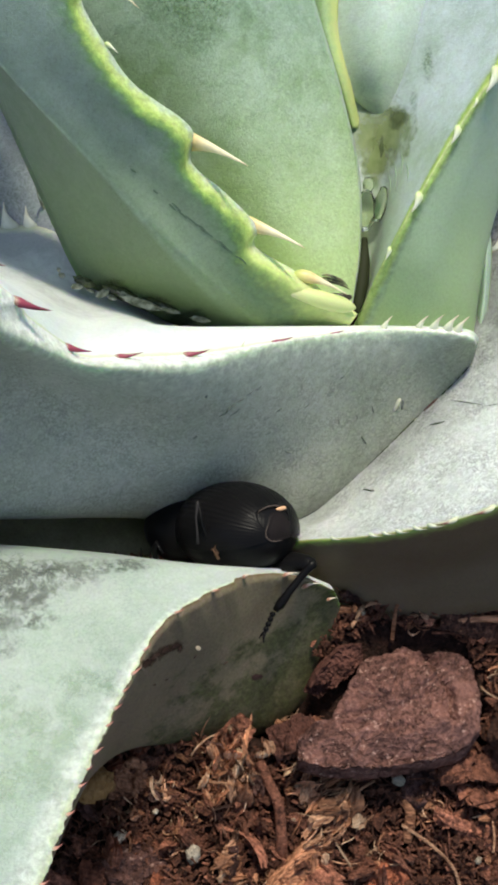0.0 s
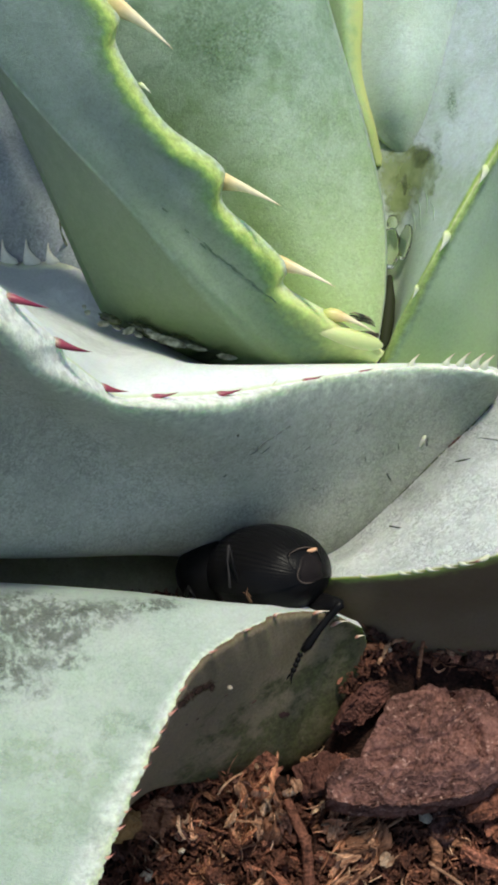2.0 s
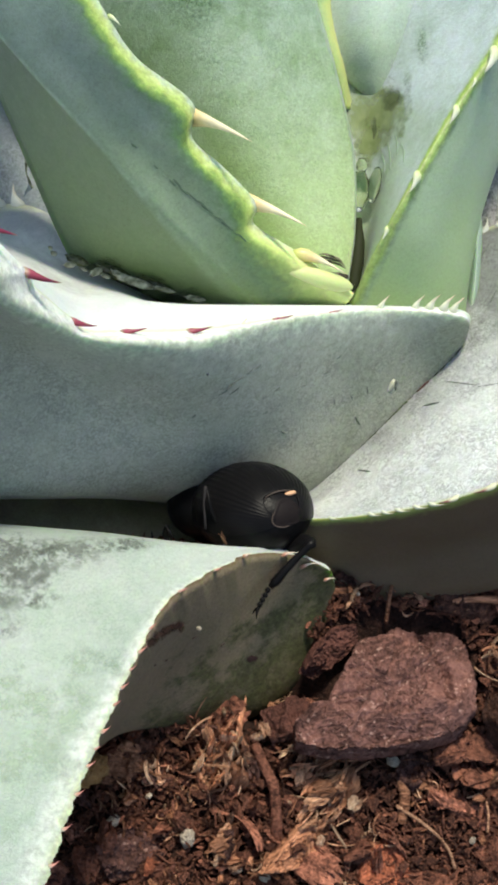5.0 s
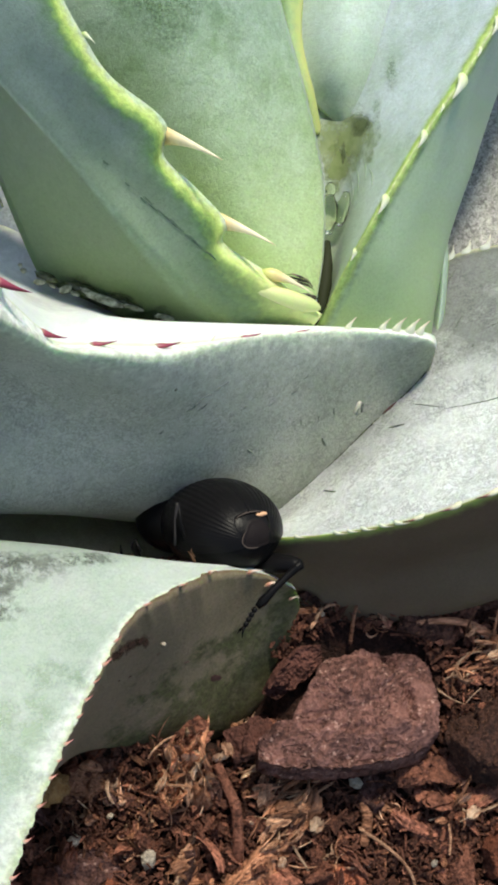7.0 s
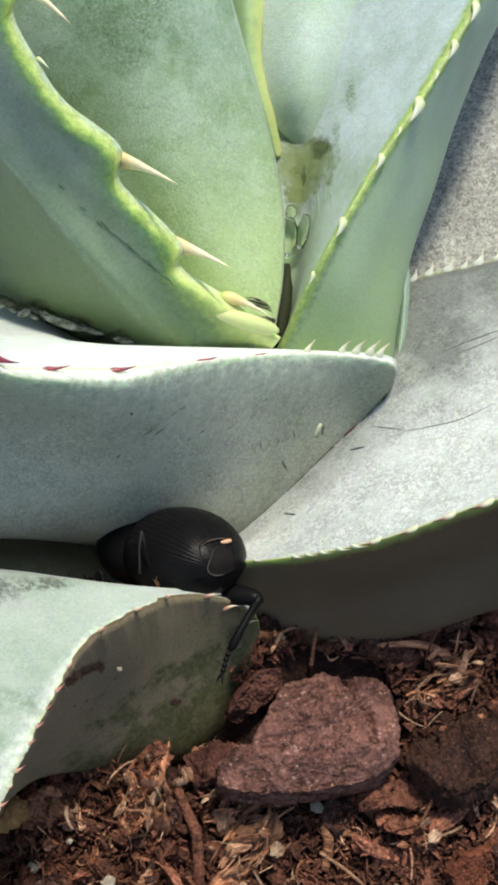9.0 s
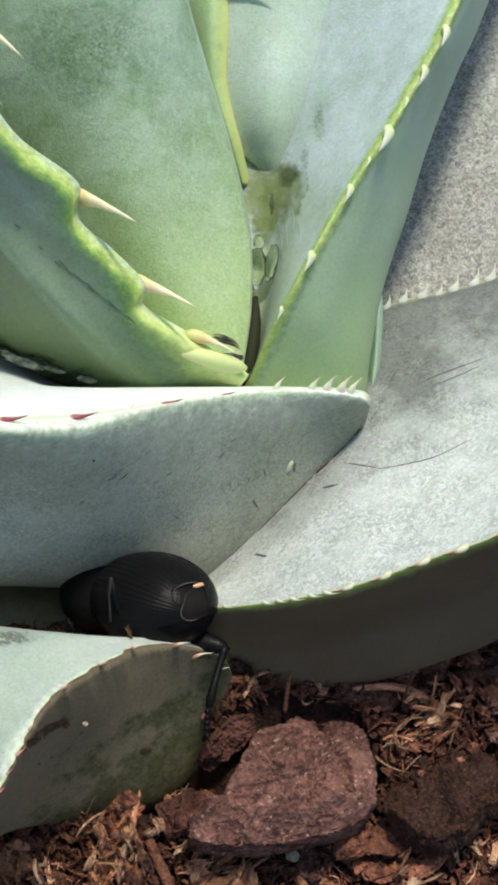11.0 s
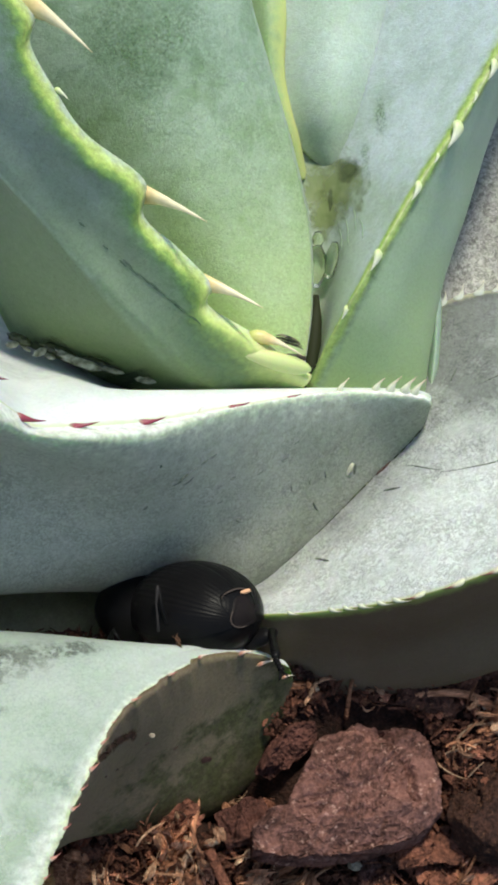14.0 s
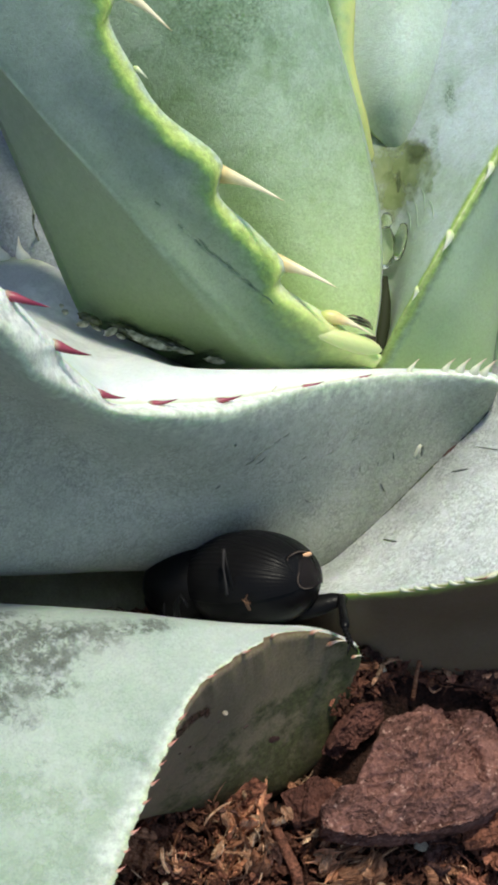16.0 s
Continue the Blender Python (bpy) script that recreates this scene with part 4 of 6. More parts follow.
part("tail_plate", shield(), beetle, "dull brown-black tail plate")
plate_rim = []
for k in range(17):
    q = math.pi * (0.86 + 0.66 * k / 16)
    reach = 0.90 * (1 + 0.13 * math.cos(3 * q + math.pi / 2))
    y, z = 0.03 + 0.31 * math.cos(q) * reach, 0.12 + 0.24 * math.sin(q) * reach
    plate_rim.append((1.19 * math.sqrt(1 - (y / 0.925) ** 2 - (z / 0.758) ** 2) + 0.016, y, z))
part("plate_rim", tube("plate_rim", plate_rim, [0.004 + 0.009 * math.sin(math.pi * k / 16) for k in range(17)], RIM_GLINT, 7), beetle, "pale rim of the tail plate with a painted glint")
case_rim = [tuple(body_point(rear_edge(b) - 0.5, b, 1.022) / CM) for b in range(-32, 33, 4)]
part("case_rim", tube("case_rim", case_rim, [0.004 + 0.010 * math.sin(math.pi * k / (len(case_rim) - 1)) for k in range(len(case_rim))], RIM_GLINT, 7), beetle, "hind rim of the wing cases with a painted glint")
# middle leg beside the flank, and the fore leg
part("femur", tube("femur", [(0.343, -0.667, -0.3), (0.395, -0.86, 0), (0.394, -0.955, 0.3), (0.371, -0.963, 0.6)], [0.03, 0.035, 0.03, 0.025], CHITIN), beetle)
mid = part("tibia", tube("tibia", [(0.375, -0.993, 0.665), (0.383, -1, 0.6), (0.409, -1.07, 0.4), (0.453, -1.1, 0.2), (0.489, -1.13, 0)], [0.024, 0.034, 0.016, 0.018, 0.024], LEG), beetle, "thin grey-black shin")
hairs = random.Random(4)
for _ in range(6):
    x, z, ln = 0.63 + hairs.gauss(0.05, 0.05), -0.20 + hairs.gauss(0, 0.04), hairs.uniform(0.08, 0.17)
    part("bristle", tube("bristle", [(x, -0.90, z), (x - 0.02, -0.95, z + ln * 0.6), (x + hairs.gauss(0, 0.09), -0.97, z + ln)], [0.013, 0.009, 0.003], BRISTLE, 5), mid, "orange bristles")
part("fore_tibia", tube("fore_tibia", [(-0.342, -1.37, -0.42), (-0.17, -1.55, -0.1), (-0.0372, -1.57, 0.05), (0.0517, -1.52, -0.14)], [0.06, 0.05, 0.03, 0.02], CHITIN), beetle)
part("fore_tarsus", tube("fore_tarsus", [(-0.385, -1.6, -0.38), (-0.241, -1.75, -0.17), (-0.194, -1.77, -0.03)], [0.03, 0.02, 0.008], CHITIN, 6), beetle)

# hind leg: its parts start at the knee and reach along +x
hind_femur = part("hind_femur", tube("hind_femur", [(-0.05, 0, 0), (0.0, 0, 0), (0.12, 0, 0), (0.4, 0, 0), (0.75, 0, 0), (1.0, 0, 0)], [0.03, 0.09, 0.14, 0.18, 0.17, 0.10], CHITIN, 14, 0.8), beetle, "stout black thigh")
hind_tibia = part("hind_tibia", tube("hind_tibia", [(-0.04, 0, 0), (0.0, 0, 0), (0.1, 0, 0.01), (0.3, 0, 0.02), (0.6, 0, 0.02), (0.85, 0, 0.0), (0.98, 0, 0)], [0.04, 0.09, 0.07, 0.06, 0.065, 0.08, 0.05], CHITIN, 10), beetle)
for i in range(4):
    x = 1.0 + 0.085 * i
    part("tarsus_joint", tube("tarsus_joint", [(x, 0.012 * i, -0.02 * i), (x + 0.02, 0.012 * i, -0.02 * i), (x + 0.06, 0.012 * i, -0.02 * i - 0.01), (x + 0.085, 0.012 * i, -0.02 * i - 0.02)], [0.026, 0.042, 0.052, 0.028], CHITIN, 8), hind_tibia)
for sgn in (-1, 1):
    part("claw", tube("claw", [(1.33, 0.04, -0.08), (1.43, 0.04 + 0.04 * sgn, -0.10), (1.50, 0.04 + 0.075 * sgn, -0.15)], [0.028, 0.02, 0.006], CHITIN, 6), hind_tibia)
for i in range(5):
    part("spur", tube("spur", [(0.45 + 0.1 * i, 0, 0.05), (0.49 + 0.1 * i, 0.0, 0.12)], [0.02, 0.004], CHITIN, 5), hind_tibia)

BEETLE_REST = Matrix(((0.7747, 0.6321, -0.0171, 0.10 * CM), (-0.4723, 0.5964, 0.649, -0.655 * CM), (0.4204, -0.4947, 0.7606, 3.09 * CM), (0, 0, 0, 1)))
BEETLE_REST = Matrix.LocRotScale(BEETLE_REST.translation, BEETLE_REST.to_quaternion(), None) @ pose(0, 0, 0, 0, 0, -18)
HIP = Vector((0.60, 0.22, -0.52)) * CM
# seconds; the beetle's shift in cm from its place in mid-clip, and its turn in degrees as a rotation vector
CRAWL = [
    (0, -0.312, -0.067, 0.039, -7.6, 0.6, 5.5), (0.5, -0.222, -0.097, 0.01, -7.8, -0, 5.5), (1, -0.2, -0.059, 0.03, -8, -0.6, 5.4), (1.5, -0.19, -0.117, -0.018, -8.3, -1.3, 5.4),
    (2, -0.248, -0.124, -0.031, -8.5, -1.9, 5.3), (2.5, -0.263, -0.107, -0.061, -7.4, -3.8, 3.8), (3, -0.168, -0.079, -0.082, -6.4, -5.7, 2.3), (3.5, -0.032, -0.067, -0.112, -5.4, -7.7, 0.9),
    (4, 0.045, -0.044, -0.13, -4.3, -9.6, -0.6), (4.5, 0.037, -0.041, -0.13, -3.5, -9.1, -1), (5, 0.02, 0.012, -0.093, -2.7, -8.6, -1.3), (7.4, 0.089, 0.034, -0.074, 1.1, -6.3, -2.8),
    (8, 0.098, 0.028, -0.065, 0.5, -5.6, -2.2), (8.5, 0.116, -0.027, -0.089, -0.2, -5, -1.4), (8.7, 0.129, -0.045, -0.096, -0.5, -4.7, -1.1), (10.8, 0.16, -0.098, -0.067, -3.6, -2, 2),
    (11.5, 0.093, -0.096, -0.052, -4.1, -1.4, 2.5), (12, 0.039, -0.138, -0.075, -4.2, -1.1, 2.7), (12.5, -0.06, -0.145, -0.073, -4.4, -0.8, 2.9), (13, -0.188, -0.18, 0.022, -3.5, 6.5, 5.1),
    (13.5, -0.109, -0.208, -0.043, -5.3, 3, 5.1), (14, -0.153, -0.165, -0.052, -7.2, -0.5, 5), (14.5, -0.348, -0.197, 0.088, -9.9, 5.9, 10.6), (15, -0.301, -0.084, 0.082, -12, 0.4, 8.6),
    (16, -0.384, -0.098, 0.166, -11.3, 5.2, 11.3)]
# seconds; knee and ankle of the hind leg, in cm, with the beetle at rest
STRIDE = [
    (0, (1.25, -1.69, 3.34), (0.56, -2.21, 2.8)), (1, (1.12, -1.67, 3.33), (0.45, -2.18, 2.81)), (2, (1.17, -1.66, 3.32), (0.48, -2.16, 2.82)),
    (3, (1.17, -1.69, 3.29), (0.5, -2.2, 2.88)), (4, (1.08, -1.57, 3.39), (0.33, -2.19, 3.01)), (5, (1.1, -1.61, 3.4), (0.34, -2.19, 3.01)),
    (7.5, (1.45, -1.54, 3.27), (0.77, -2.2, 3.04)), (8.5, (1.37, -1.6, 3.25), (0.96, -2.14, 3.05)), (11, (1.19, -1.57, 3.02), (0.97, -2.15, 2.81)),
    (12, (1.26, -1.48, 3.08), (1.02, -2.05, 2.62)), (13, (1.38, -1.48, 3.19), (1.17, -1.89, 2.78)), (13.5, (1.29, -1.4, 3.25), (1.12, -1.87, 3.26)),
    (14, (1.19, -1.36, 3.3), (1.07, -2.13, 3.81)), (14.5, (1.12, -1.32, 3.34), (1.25, -2.16, 3.56)), (15, (1.19, -1.43, 3.18), (1.13, -2.31, 3.4)),
    (16, (1.32, -1.41, 3.29), (1.03, -2.26, 3.65))]


def aim(start, end):
    """A pose at start whose x axis points to end."""
    x = (end - start).normalized()
    z = (Vector((0.2, -0.5, 0.8)) - x * x.dot(Vector((0.2, -0.5, 0.8)))).normalized()
    y = z.cross(x)
    m = Matrix((x, y, z)).transposed().to_4x4()
    m.translation = start
    return m


# ---- mulch ----
def on_ground(x, y, lift=0.0):
    return Vector((x * CM, y * CM, height(x * CM, y * CM) + lift * CM))


def slope(y):
    """The fall of the mulch at y cm, in degrees."""
    return math.degrees(math.atan2(height(0, (y + 0.1) * CM) - height(0, (y - 0.1) * CM), 0.2 * CM))


def slab_mesh(name, outline, thick, seed, material, heart=(0, 0), rough=0.1, rings=34, around=200, seam=(), bevels=()):
    """A split slab of bark: an outline (cm), two uneven faces and a layered, chipped rim."""
    c = Vector((*heart, 0))
    pts = [Vector((x, y, 0)) - c for x, y in outline]
    around = len(pts) * (around // len(pts))
    r = random.Random(seed)
    wide = max(p.length for p in pts)
    planes = [(Vector((math.cos(q), math.sin(q), 0)), wide * r.uniform(0.3, 0.7), r.uniform(0.05, 0.2)) for q in (2 * math.pi * (i + r.uniform(-0.4, 0.4)) / 8 for i in range(8))]
    planes += [(Vector((0.22, -1, 0)), 0.30 * wide, 2.6), (Vector((1, 0.1, 0)), 0.8 * wide, 0.3)]
    if bevels:
        planes = [(Vector((*way, 0)), off - c.dot(Vector((*way, 0))), k) for way, off, k in bevels]
    loop = []
    for k in range(around):
        f = k / around * len(pts)
        i = int(f)
        p = pts[i].lerp(pts[(i + 1) % len(pts)], f - i)
        loop.append(p * (1 + 0.03 * noise.noise(p * 2.3 + Vector((seed, 0, 0))) + 0.05 * noise.noise(p * 7 + Vector((0, seed, 0))) * 0.6 + 0.025 * noise.noise(p * 17 + Vector((0, seed, 3)))))
    levels = [(0.004, 1)] + [(i / rings, 1) for i in range(1, rings + 1)] + [(1.01, 0.8), (0.985, 0.5), (1.01, 0.25), (0.98, 0.0), (1.005, -0.3), (0.97, -0.6)] + [(i / 6, -1) for i in range(6, 0, -1)]
    verts = []
    for f, side in levels:
        for p in loop:
            q = p * f
            s = q * 1.5 + Vector((seed * 3.1, 0, side))
            bumps = noise.noise(s) * 0.3 + noise.noise(s * 2.6) * 0.4 + noise.noise(s * 6) * 0.6 + noise.noise(s * 13) * 0.75 + noise.noise(s * 27) * 0.6
            for size, steep in ((0.9, 3.0 if bevels else 7.0), (2.6, 3.0)):  # flat broken facets
                cell = noise.voronoi(q * size + Vector((seed, 0, 0)))[1][0]
                tilt = noise.noise_vector(cell * 7.7)
                bumps += min(1, (1.06 - f) * 4) * steep * tilt.dot(q * size + Vector((seed, 0, 0)) - cell)
            bumps += 0.8 * (0.25 - abs(noise.noise(s * 2.7)))
            bumps *= min(1, f * 4) if side == 1 else 1
            tier = noise.noise(q * 0.8 + Vector((seed, 5, 0))) * 2.2 + noise.noise(q * 3.1 + Vector((seed, 9, 0))) * 0.5
            ledge = math.floor(tier) + min(max((tier - math.floor(tier)) * 9, 0), 1)
            z = side * thick / 2 * (1 if f < 0.97 or abs(side) < 1 else 0.95) + bumps * rough + 0.10 * ledge * (side > 0.9)
            facet = max(0, max(k * (q.dot(way) - off + 0.12 * noise.noise(q * 3 + way)) for way, off, k in planes))
            z -= min(facet, thick * 0.6) * max(0, side)
            for a, b in zip(seam, seam[1:]) if side == 1 else ():  # a stepped split across the upper face
                a, b = Vector((*a, 0)), Vector((*b, 0))
                d = (b - a).normalized()
                reach = (q + c - a).dot(d) / (b - a).length
                gap = (q + c - a).cross(d).z + 0.05 * noise.noise(q * 4) + 0.03 * noise.noise(q * 11)
                if 0 <= reach < 1:
                    z -= 0.22 * math.exp(-(gap / 0.05) ** 2) + 0.15 * (gap > 0) * math.exp(-gap / 0.6)
            if abs(side) < 1:
                q = q * (1 + 0.03 * noise.noise(q * 6 + Vector((0, 0, side * 9))))
            verts.append(Vector((q.x, q.y, z)))
    faces, n = [tuple(range(around))], around
    for k in range(len(levels) - 1):
        for j in range(n):
            a, b = k * n + j, k * n + (j + 1) % n
            faces.append((a, a + n, b + n, b))
    last = (len(levels) - 1) * n
    faces.append(tuple(last + j for j in range(n - 1, -1, -1)))
    return mesh_from(name, [(v + c) * CM for v in verts], faces, material)


def slab(x, y, outline, thick, turn, seed, material, label, lift=0.1, heart=(0, 0), seam=(), bevels=()):
    ob = new("bark_slab", slab_mesh("bark_slab", outline, thick, seed, material, heart, 0.075 if bevels else 0.1 if thick > 0.4 else 0.045, seam=seam, bevels=bevels))
    ob.matrix_world = pose(*on_ground(x, y, lift), slope(y) + turn[0], turn[1], turn[2])
    return tagged(ob, label, "bark")


def jagged(r, a, b, n=9):
    """A seeded uneven outline about a by b."""
    return [(a * math.cos(q) * k, b * math.sin(q) * k) for q, k in ((2 * math.pi * i / n + r.uniform(-0.25, 0.25), r.uniform(0.72, 1.15)) for i in range(n))]


slab(2.50, -2.85, [(-1.66, -1.16), (-1.68, -0.85), (-1.45, -0.64), (-1.14, -0.58), (-0.98, -0.24), (-0.86, -0.02), (-0.62, 0.42), (-0.5, 0.56), (-0.1, 0.66), (0.13, 0.84), (0.42, 0.72), (1.18, 0.70), (1.33, 0.48), (1.37, -0.2), (1.32, -0.74), (0.92, -1.0), (0.4, -1.16), (-0.2, -1.28), (-0.75, -1.32), (-1.3, -1.30)],
     0.86, (-17, 3, 0), 3, CLOD, "large plum-brown slab of pine bark with a layered edge", 0.42, (-0.1, -0.4), [(0.62, 0.75), (0.66, 0.25), (0.92, -0.05), (0.86, -0.6)],
     [((0.18, -1), 0.86, 1.6), ((-0.35, -1), 1.12, 0.9), ((1, 0.12), 0.72, 0.34), ((-1, -0.1), 0.72, 0.30), ((-0.55, 0.84), 0.42, 0.45), ((0.1, 1), 0.38, 0.35), ((0.9, 0.45), 1.15, 0.6)])
slab(0.72, -3.2, [(-0.42, 0.02), (-0.1, 0.2), (0.35, 0.3), (0.5, 0.0), (0.35, -0.45), (-0.25, -0.5)], 0.22, (5, -12, 0), 8, PLUM, "small plum-brown bark flake beside the large slab", 0.45)
slab(1.42, -2.40, [(-0.42, -0.40), (-0.30, -0.02), (0.05, 0.45), (0.42, 0.55), (0.5, 0.25), (0.1, -0.25), (-0.15, -0.5)], 0.16, (-14, 12, 0), 11, PLUM, "dark bark flake leaning behind the large slab", 0.3)
rr = random.Random(12)
slab(5.1, -3.15, jagged(rr, 0.95, 0.95, 13), 0.9, (0, -8, 20), 14, UMBER, "knobbly brown clod of bark", 0.2)
slab(5.25, -4.85, jagged(rr, 0.7, 0.5), 0.3, (10, 10, 20), 17, RUST, "rusty red bark chip", 0.15)
slab(2.38, -5.45, jagged(rr, 0.5, 0.45), 0.2, (12, -10, 35), 21, RUST, "rusty red bark chip", 0.15)
slab(-1.95, -5.2, jagged(rr, 0.62, 0.45), 0.24, (6, 8, 10), 23, CLOD, "flat brown bark chip among crumbs", 0.15)
slab(-2.0, -3.95, [(-0.30, -0.42), (-0.36, 0.1), (-0.1, 0.4), (0.3, 0.36), (0.42, 0.1), (0.05, -0.3)], 0.16, (-6, 14, -8), 27, SHRED, "cupped tan bark flake with a pale rim", 0.2)
slab(0.9, -5.15, jagged(rr, 0.75, 0.3), 0.22, (10, 5, 40), 29, SHRED, "long pinkish-tan bark splinter", 0.18)
slab(4.75, -1.35, jagged(rr, 0.45, 0.36), 0.14, (10, -10, 0), 31, UMBER, "brown bark flake below the pale leaf", 0.15)
slab(4.0, -1.6, jagged(rr, 0.7, 0.4), 0.2, (-12, 0, 8), 33, UMBER, "dark bark flake in the shade of the leaf", 0.05)
slab(2.95, -3.95, jagged(rr, 0.5, 0.3), 0.2, (-20, 10, 60), 35, CLOD, "small bark flake under the slab", 0.08)
slab(3.6, -3.75, jagged(rr, 0.5, 0.28), 0.3, (10, 25, 50), 37, BARK, "split brown bark piece", 0.15)


def strand(points, wide, thick, r, rings=7, sides=5):
    """Vertices and faces of one torn fibre through three points (cm)."""
    a, m, b = points
    verts, faces = [], []
    twist = r.uniform(0, 3)
    for i in range(rings):
        f = i / (rings - 1)
        p = a * ((1 - f) ** 2) + m * (2 * f * (1 - f)) + b * (f * f)
        t = ((m - a) * (1 - f) + (b - m) * f).normalized()
        s = t.cross(Vector((0.31, 0.52, 0.79))).normalized()
        u = s.cross(t)
        fat = (0.35 + 0.65 * math.sin(math.pi * min(max(f * 0.9 + 0.05, 0), 1)) ** 0.5) * r.uniform(0.75, 1.2)
        for j in range(sides):
            q = 2 * math.pi * j / sides + twist + f
            verts.append((p + (s * math.cos(q) * wide + u * math.sin(q) * thick) * fat) * CM)
    for i in range(rings - 1):
        for j in range(sides):
            k, n = i * sides + j, i * sides + (j + 1) % sides
            faces.append((k, n, n + sides, k + sides))
    faces += [tuple(range(sides - 1, -1, -1)), tuple((rings - 1) * sides + j for j in range(sides))]
    return verts, faces


def fibre_mesh(i, material):
    r = random.Random(700 + i)
    half = Vector((0.5 * r.uniform(0.35, 0.75), 0, 0))
    bow = Vector((r.uniform(-0.1, 0.1), r.gauss(0, 0.12), r.gauss(0.05, 0.10)))
    v, f = strand((-half, bow, half), r.choice((0.012, 0.02, 0.035, 0.07)) * r.uniform(0.8, 1.2), r.uniform(0.008, 0.025), r, 8, 5)
    return mesh_from("fibre", v, f, material, False)


fibres = [fibre_mesh(i, (TAN, SHRED, PITH, SHRED)[i % 4]) for i in range(24)]


def bundle(x, y, count, reach, turn, seed, label, rise=0.3):
    """A frayed shred of bark: many torn fibres in one clump."""
    r = random.Random(seed)
    shred = new("bark_shred")
    shred.matrix_world = pose(*on_ground(x, y, 0.02), slope(y), 0, 0)
    tagged(shred, label, "bark")
    for _ in range(count):
        ob = part("fibre", fibres[r.randrange(len(fibres))], shred)
        k = reach * r.uniform(0.5, 1.1)
        place = pose(r.gauss(0, 0.22 * reach) * CM, r.gauss(0, 0.22 * reach) * CM, r.uniform(0.0, rise) * CM, r.uniform(0, 360), r.gauss(-8, 22), turn + r.gauss(0, 42))
        ob.matrix_basis = place @ Matrix.Diagonal((k, r.uniform(0.7, 1.2), r.uniform(0.7, 1.2), 1))


for i, (x, y, n, reach, turn) in enumerate([(-0.35, -3.95, 46, 0.9, 75), (4.35, -2.4, 26, 1.1, 40), (1.5, -4.3, 44, 0.9, 50), (0.9, -3.75, 20, 0.6, 20), (1.35, -3.75, 16, 0.5, -60), (-0.4, -5.1, 24, 0.5, 10), (4.4, -4.2, 24, 0.7, 30),
                                             (4.9, -1.9, 28, 0.9, 35), (3.1, -4.3, 14, 0.6, 75), (1.1, -4.9, 20, 0.7, 40), (0.2, -5.3, 16, 0.6, 150), (2.3, -5.0, 18, 0.6, 120), (-1.2, -4.7, 16, 0.6, 150), (5.6, -3.9, 20, 0.7, 80), (1.9, -1.5, 18, 0.5, 20), (-2.4, -4.8, 16, 0.5, 60), (-1.2, -3.15, 16, 0.5, 10), (-0.2, -3.1, 14, 0.5, 170), (0.7, -2.7, 14, 0.45, 30), (-1.9, -3.3, 12, 0.5, 20), (2.9, -1.55, 14, 0.5, 0), (4.1, -1.15, 14, 0.6, 10), (-1.55, -3.95, 20, 0.6, 70), (-2.1, -4.35, 18, 0.6, 110), (-1.0, -4.2, 16, 0.5, 60), (1.75, -5.6, 16, 0.6, 30), (-1.4, -5.6, 16, 0.6, 0)]):
    bundle(x, y, n, reach, turn, 60 + i, "frayed tan shred of bark fibres")


def chunk_mesh(i, size, material, fray=0.5):
    """A torn piece of bark: grooved along its grain, with ragged ends."""
    r = random.Random(300 + i)
    sides, rings = 26, 11
    bow, skew = r.gauss(0, 0.25), r.gauss(0, 0.25)
    ends = [[fray * (r.random() ** 1.6 + 0.8 * noise.noise(Vector((j * 0.45, i * 3.3, e)))) for j in range(sides)] for e in (0, 1)]
    groove = [1 + 0.32 * noise.noise(Vector((j * 0.9, i * 1.7, 4))) + r.uniform(-0.09, 0.09) for j in range(sides)]
    corners = [1 + 0.22 * math.cos(r.choice((3, 4)) * 2 * math.pi * j / sides + i) for j in range(sides)]
    verts, faces = [], []
    for k in range(rings):
        f = k / (rings - 1)
        for j in range(sides):
            q = 2 * math.pi * j / sides
            x = -1 + ends[0][j] + (2 - ends[0][j] - ends[1][j]) * f
            fat = groove[j] * corners[j] * (1 - 0.35 * abs(x) ** 3) * (1 + 0.25 * noise.noise(Vector((x * 2.2, j * 0.6, i * 5.1))))
            verts.append(Vector((x * size[0], math.cos(q) * size[1] * fat + skew * x * x * size[1], math.sin(q) * size[2] * fat + bow * x * x * size[0] * 0.5)) * CM)
    for k in range(rings - 1):
        for j in range(sides):
            a, b = k * sides + j, k * sides + (j + 1) % sides
            faces.append((a, a + sides, b + sides, b))
    for ring, x in ((0, -0.55), (rings - 1, 0.55)):
        verts.append(Vector((x * size[0], 0, 0)) * CM)
        for j in range(sides):
            a, b = ring * sides + j, ring * sides + (j + 1) % sides
            faces.append((len(verts) - 1, a, b) if ring == 0 else (len(verts) - 1, b, a))
    return mesh_from("bark_chip", verts, faces, material, False)


chips = [chunk_mesh(i, *c) for i, c in enumerate([((0.42, 0.20, 0.09), BARK), ((0.30, 0.24, 0.10), BARK), ((0.55, 0.13, 0.08), BARK), ((0.36, 0.26, 0.08), CLOD), ((0.34, 0.09, 0.06), SHRED), ((0.24, 0.18, 0.12), BARK),
                                                 ((0.48, 0.26, 0.10), BARK), ((0.28, 0.14, 0.08), RUST), ((0.62, 0.17, 0.09), BARK), ((0.26, 0.12, 0.09), SHRED), ((0.34, 0.20, 0.12), CLOD), ((0.22, 0.10, 0.06), SHRED), ((0.5, 0.22, 0.06), BARK), ((0.38, 0.12, 0.05), BARK)])]
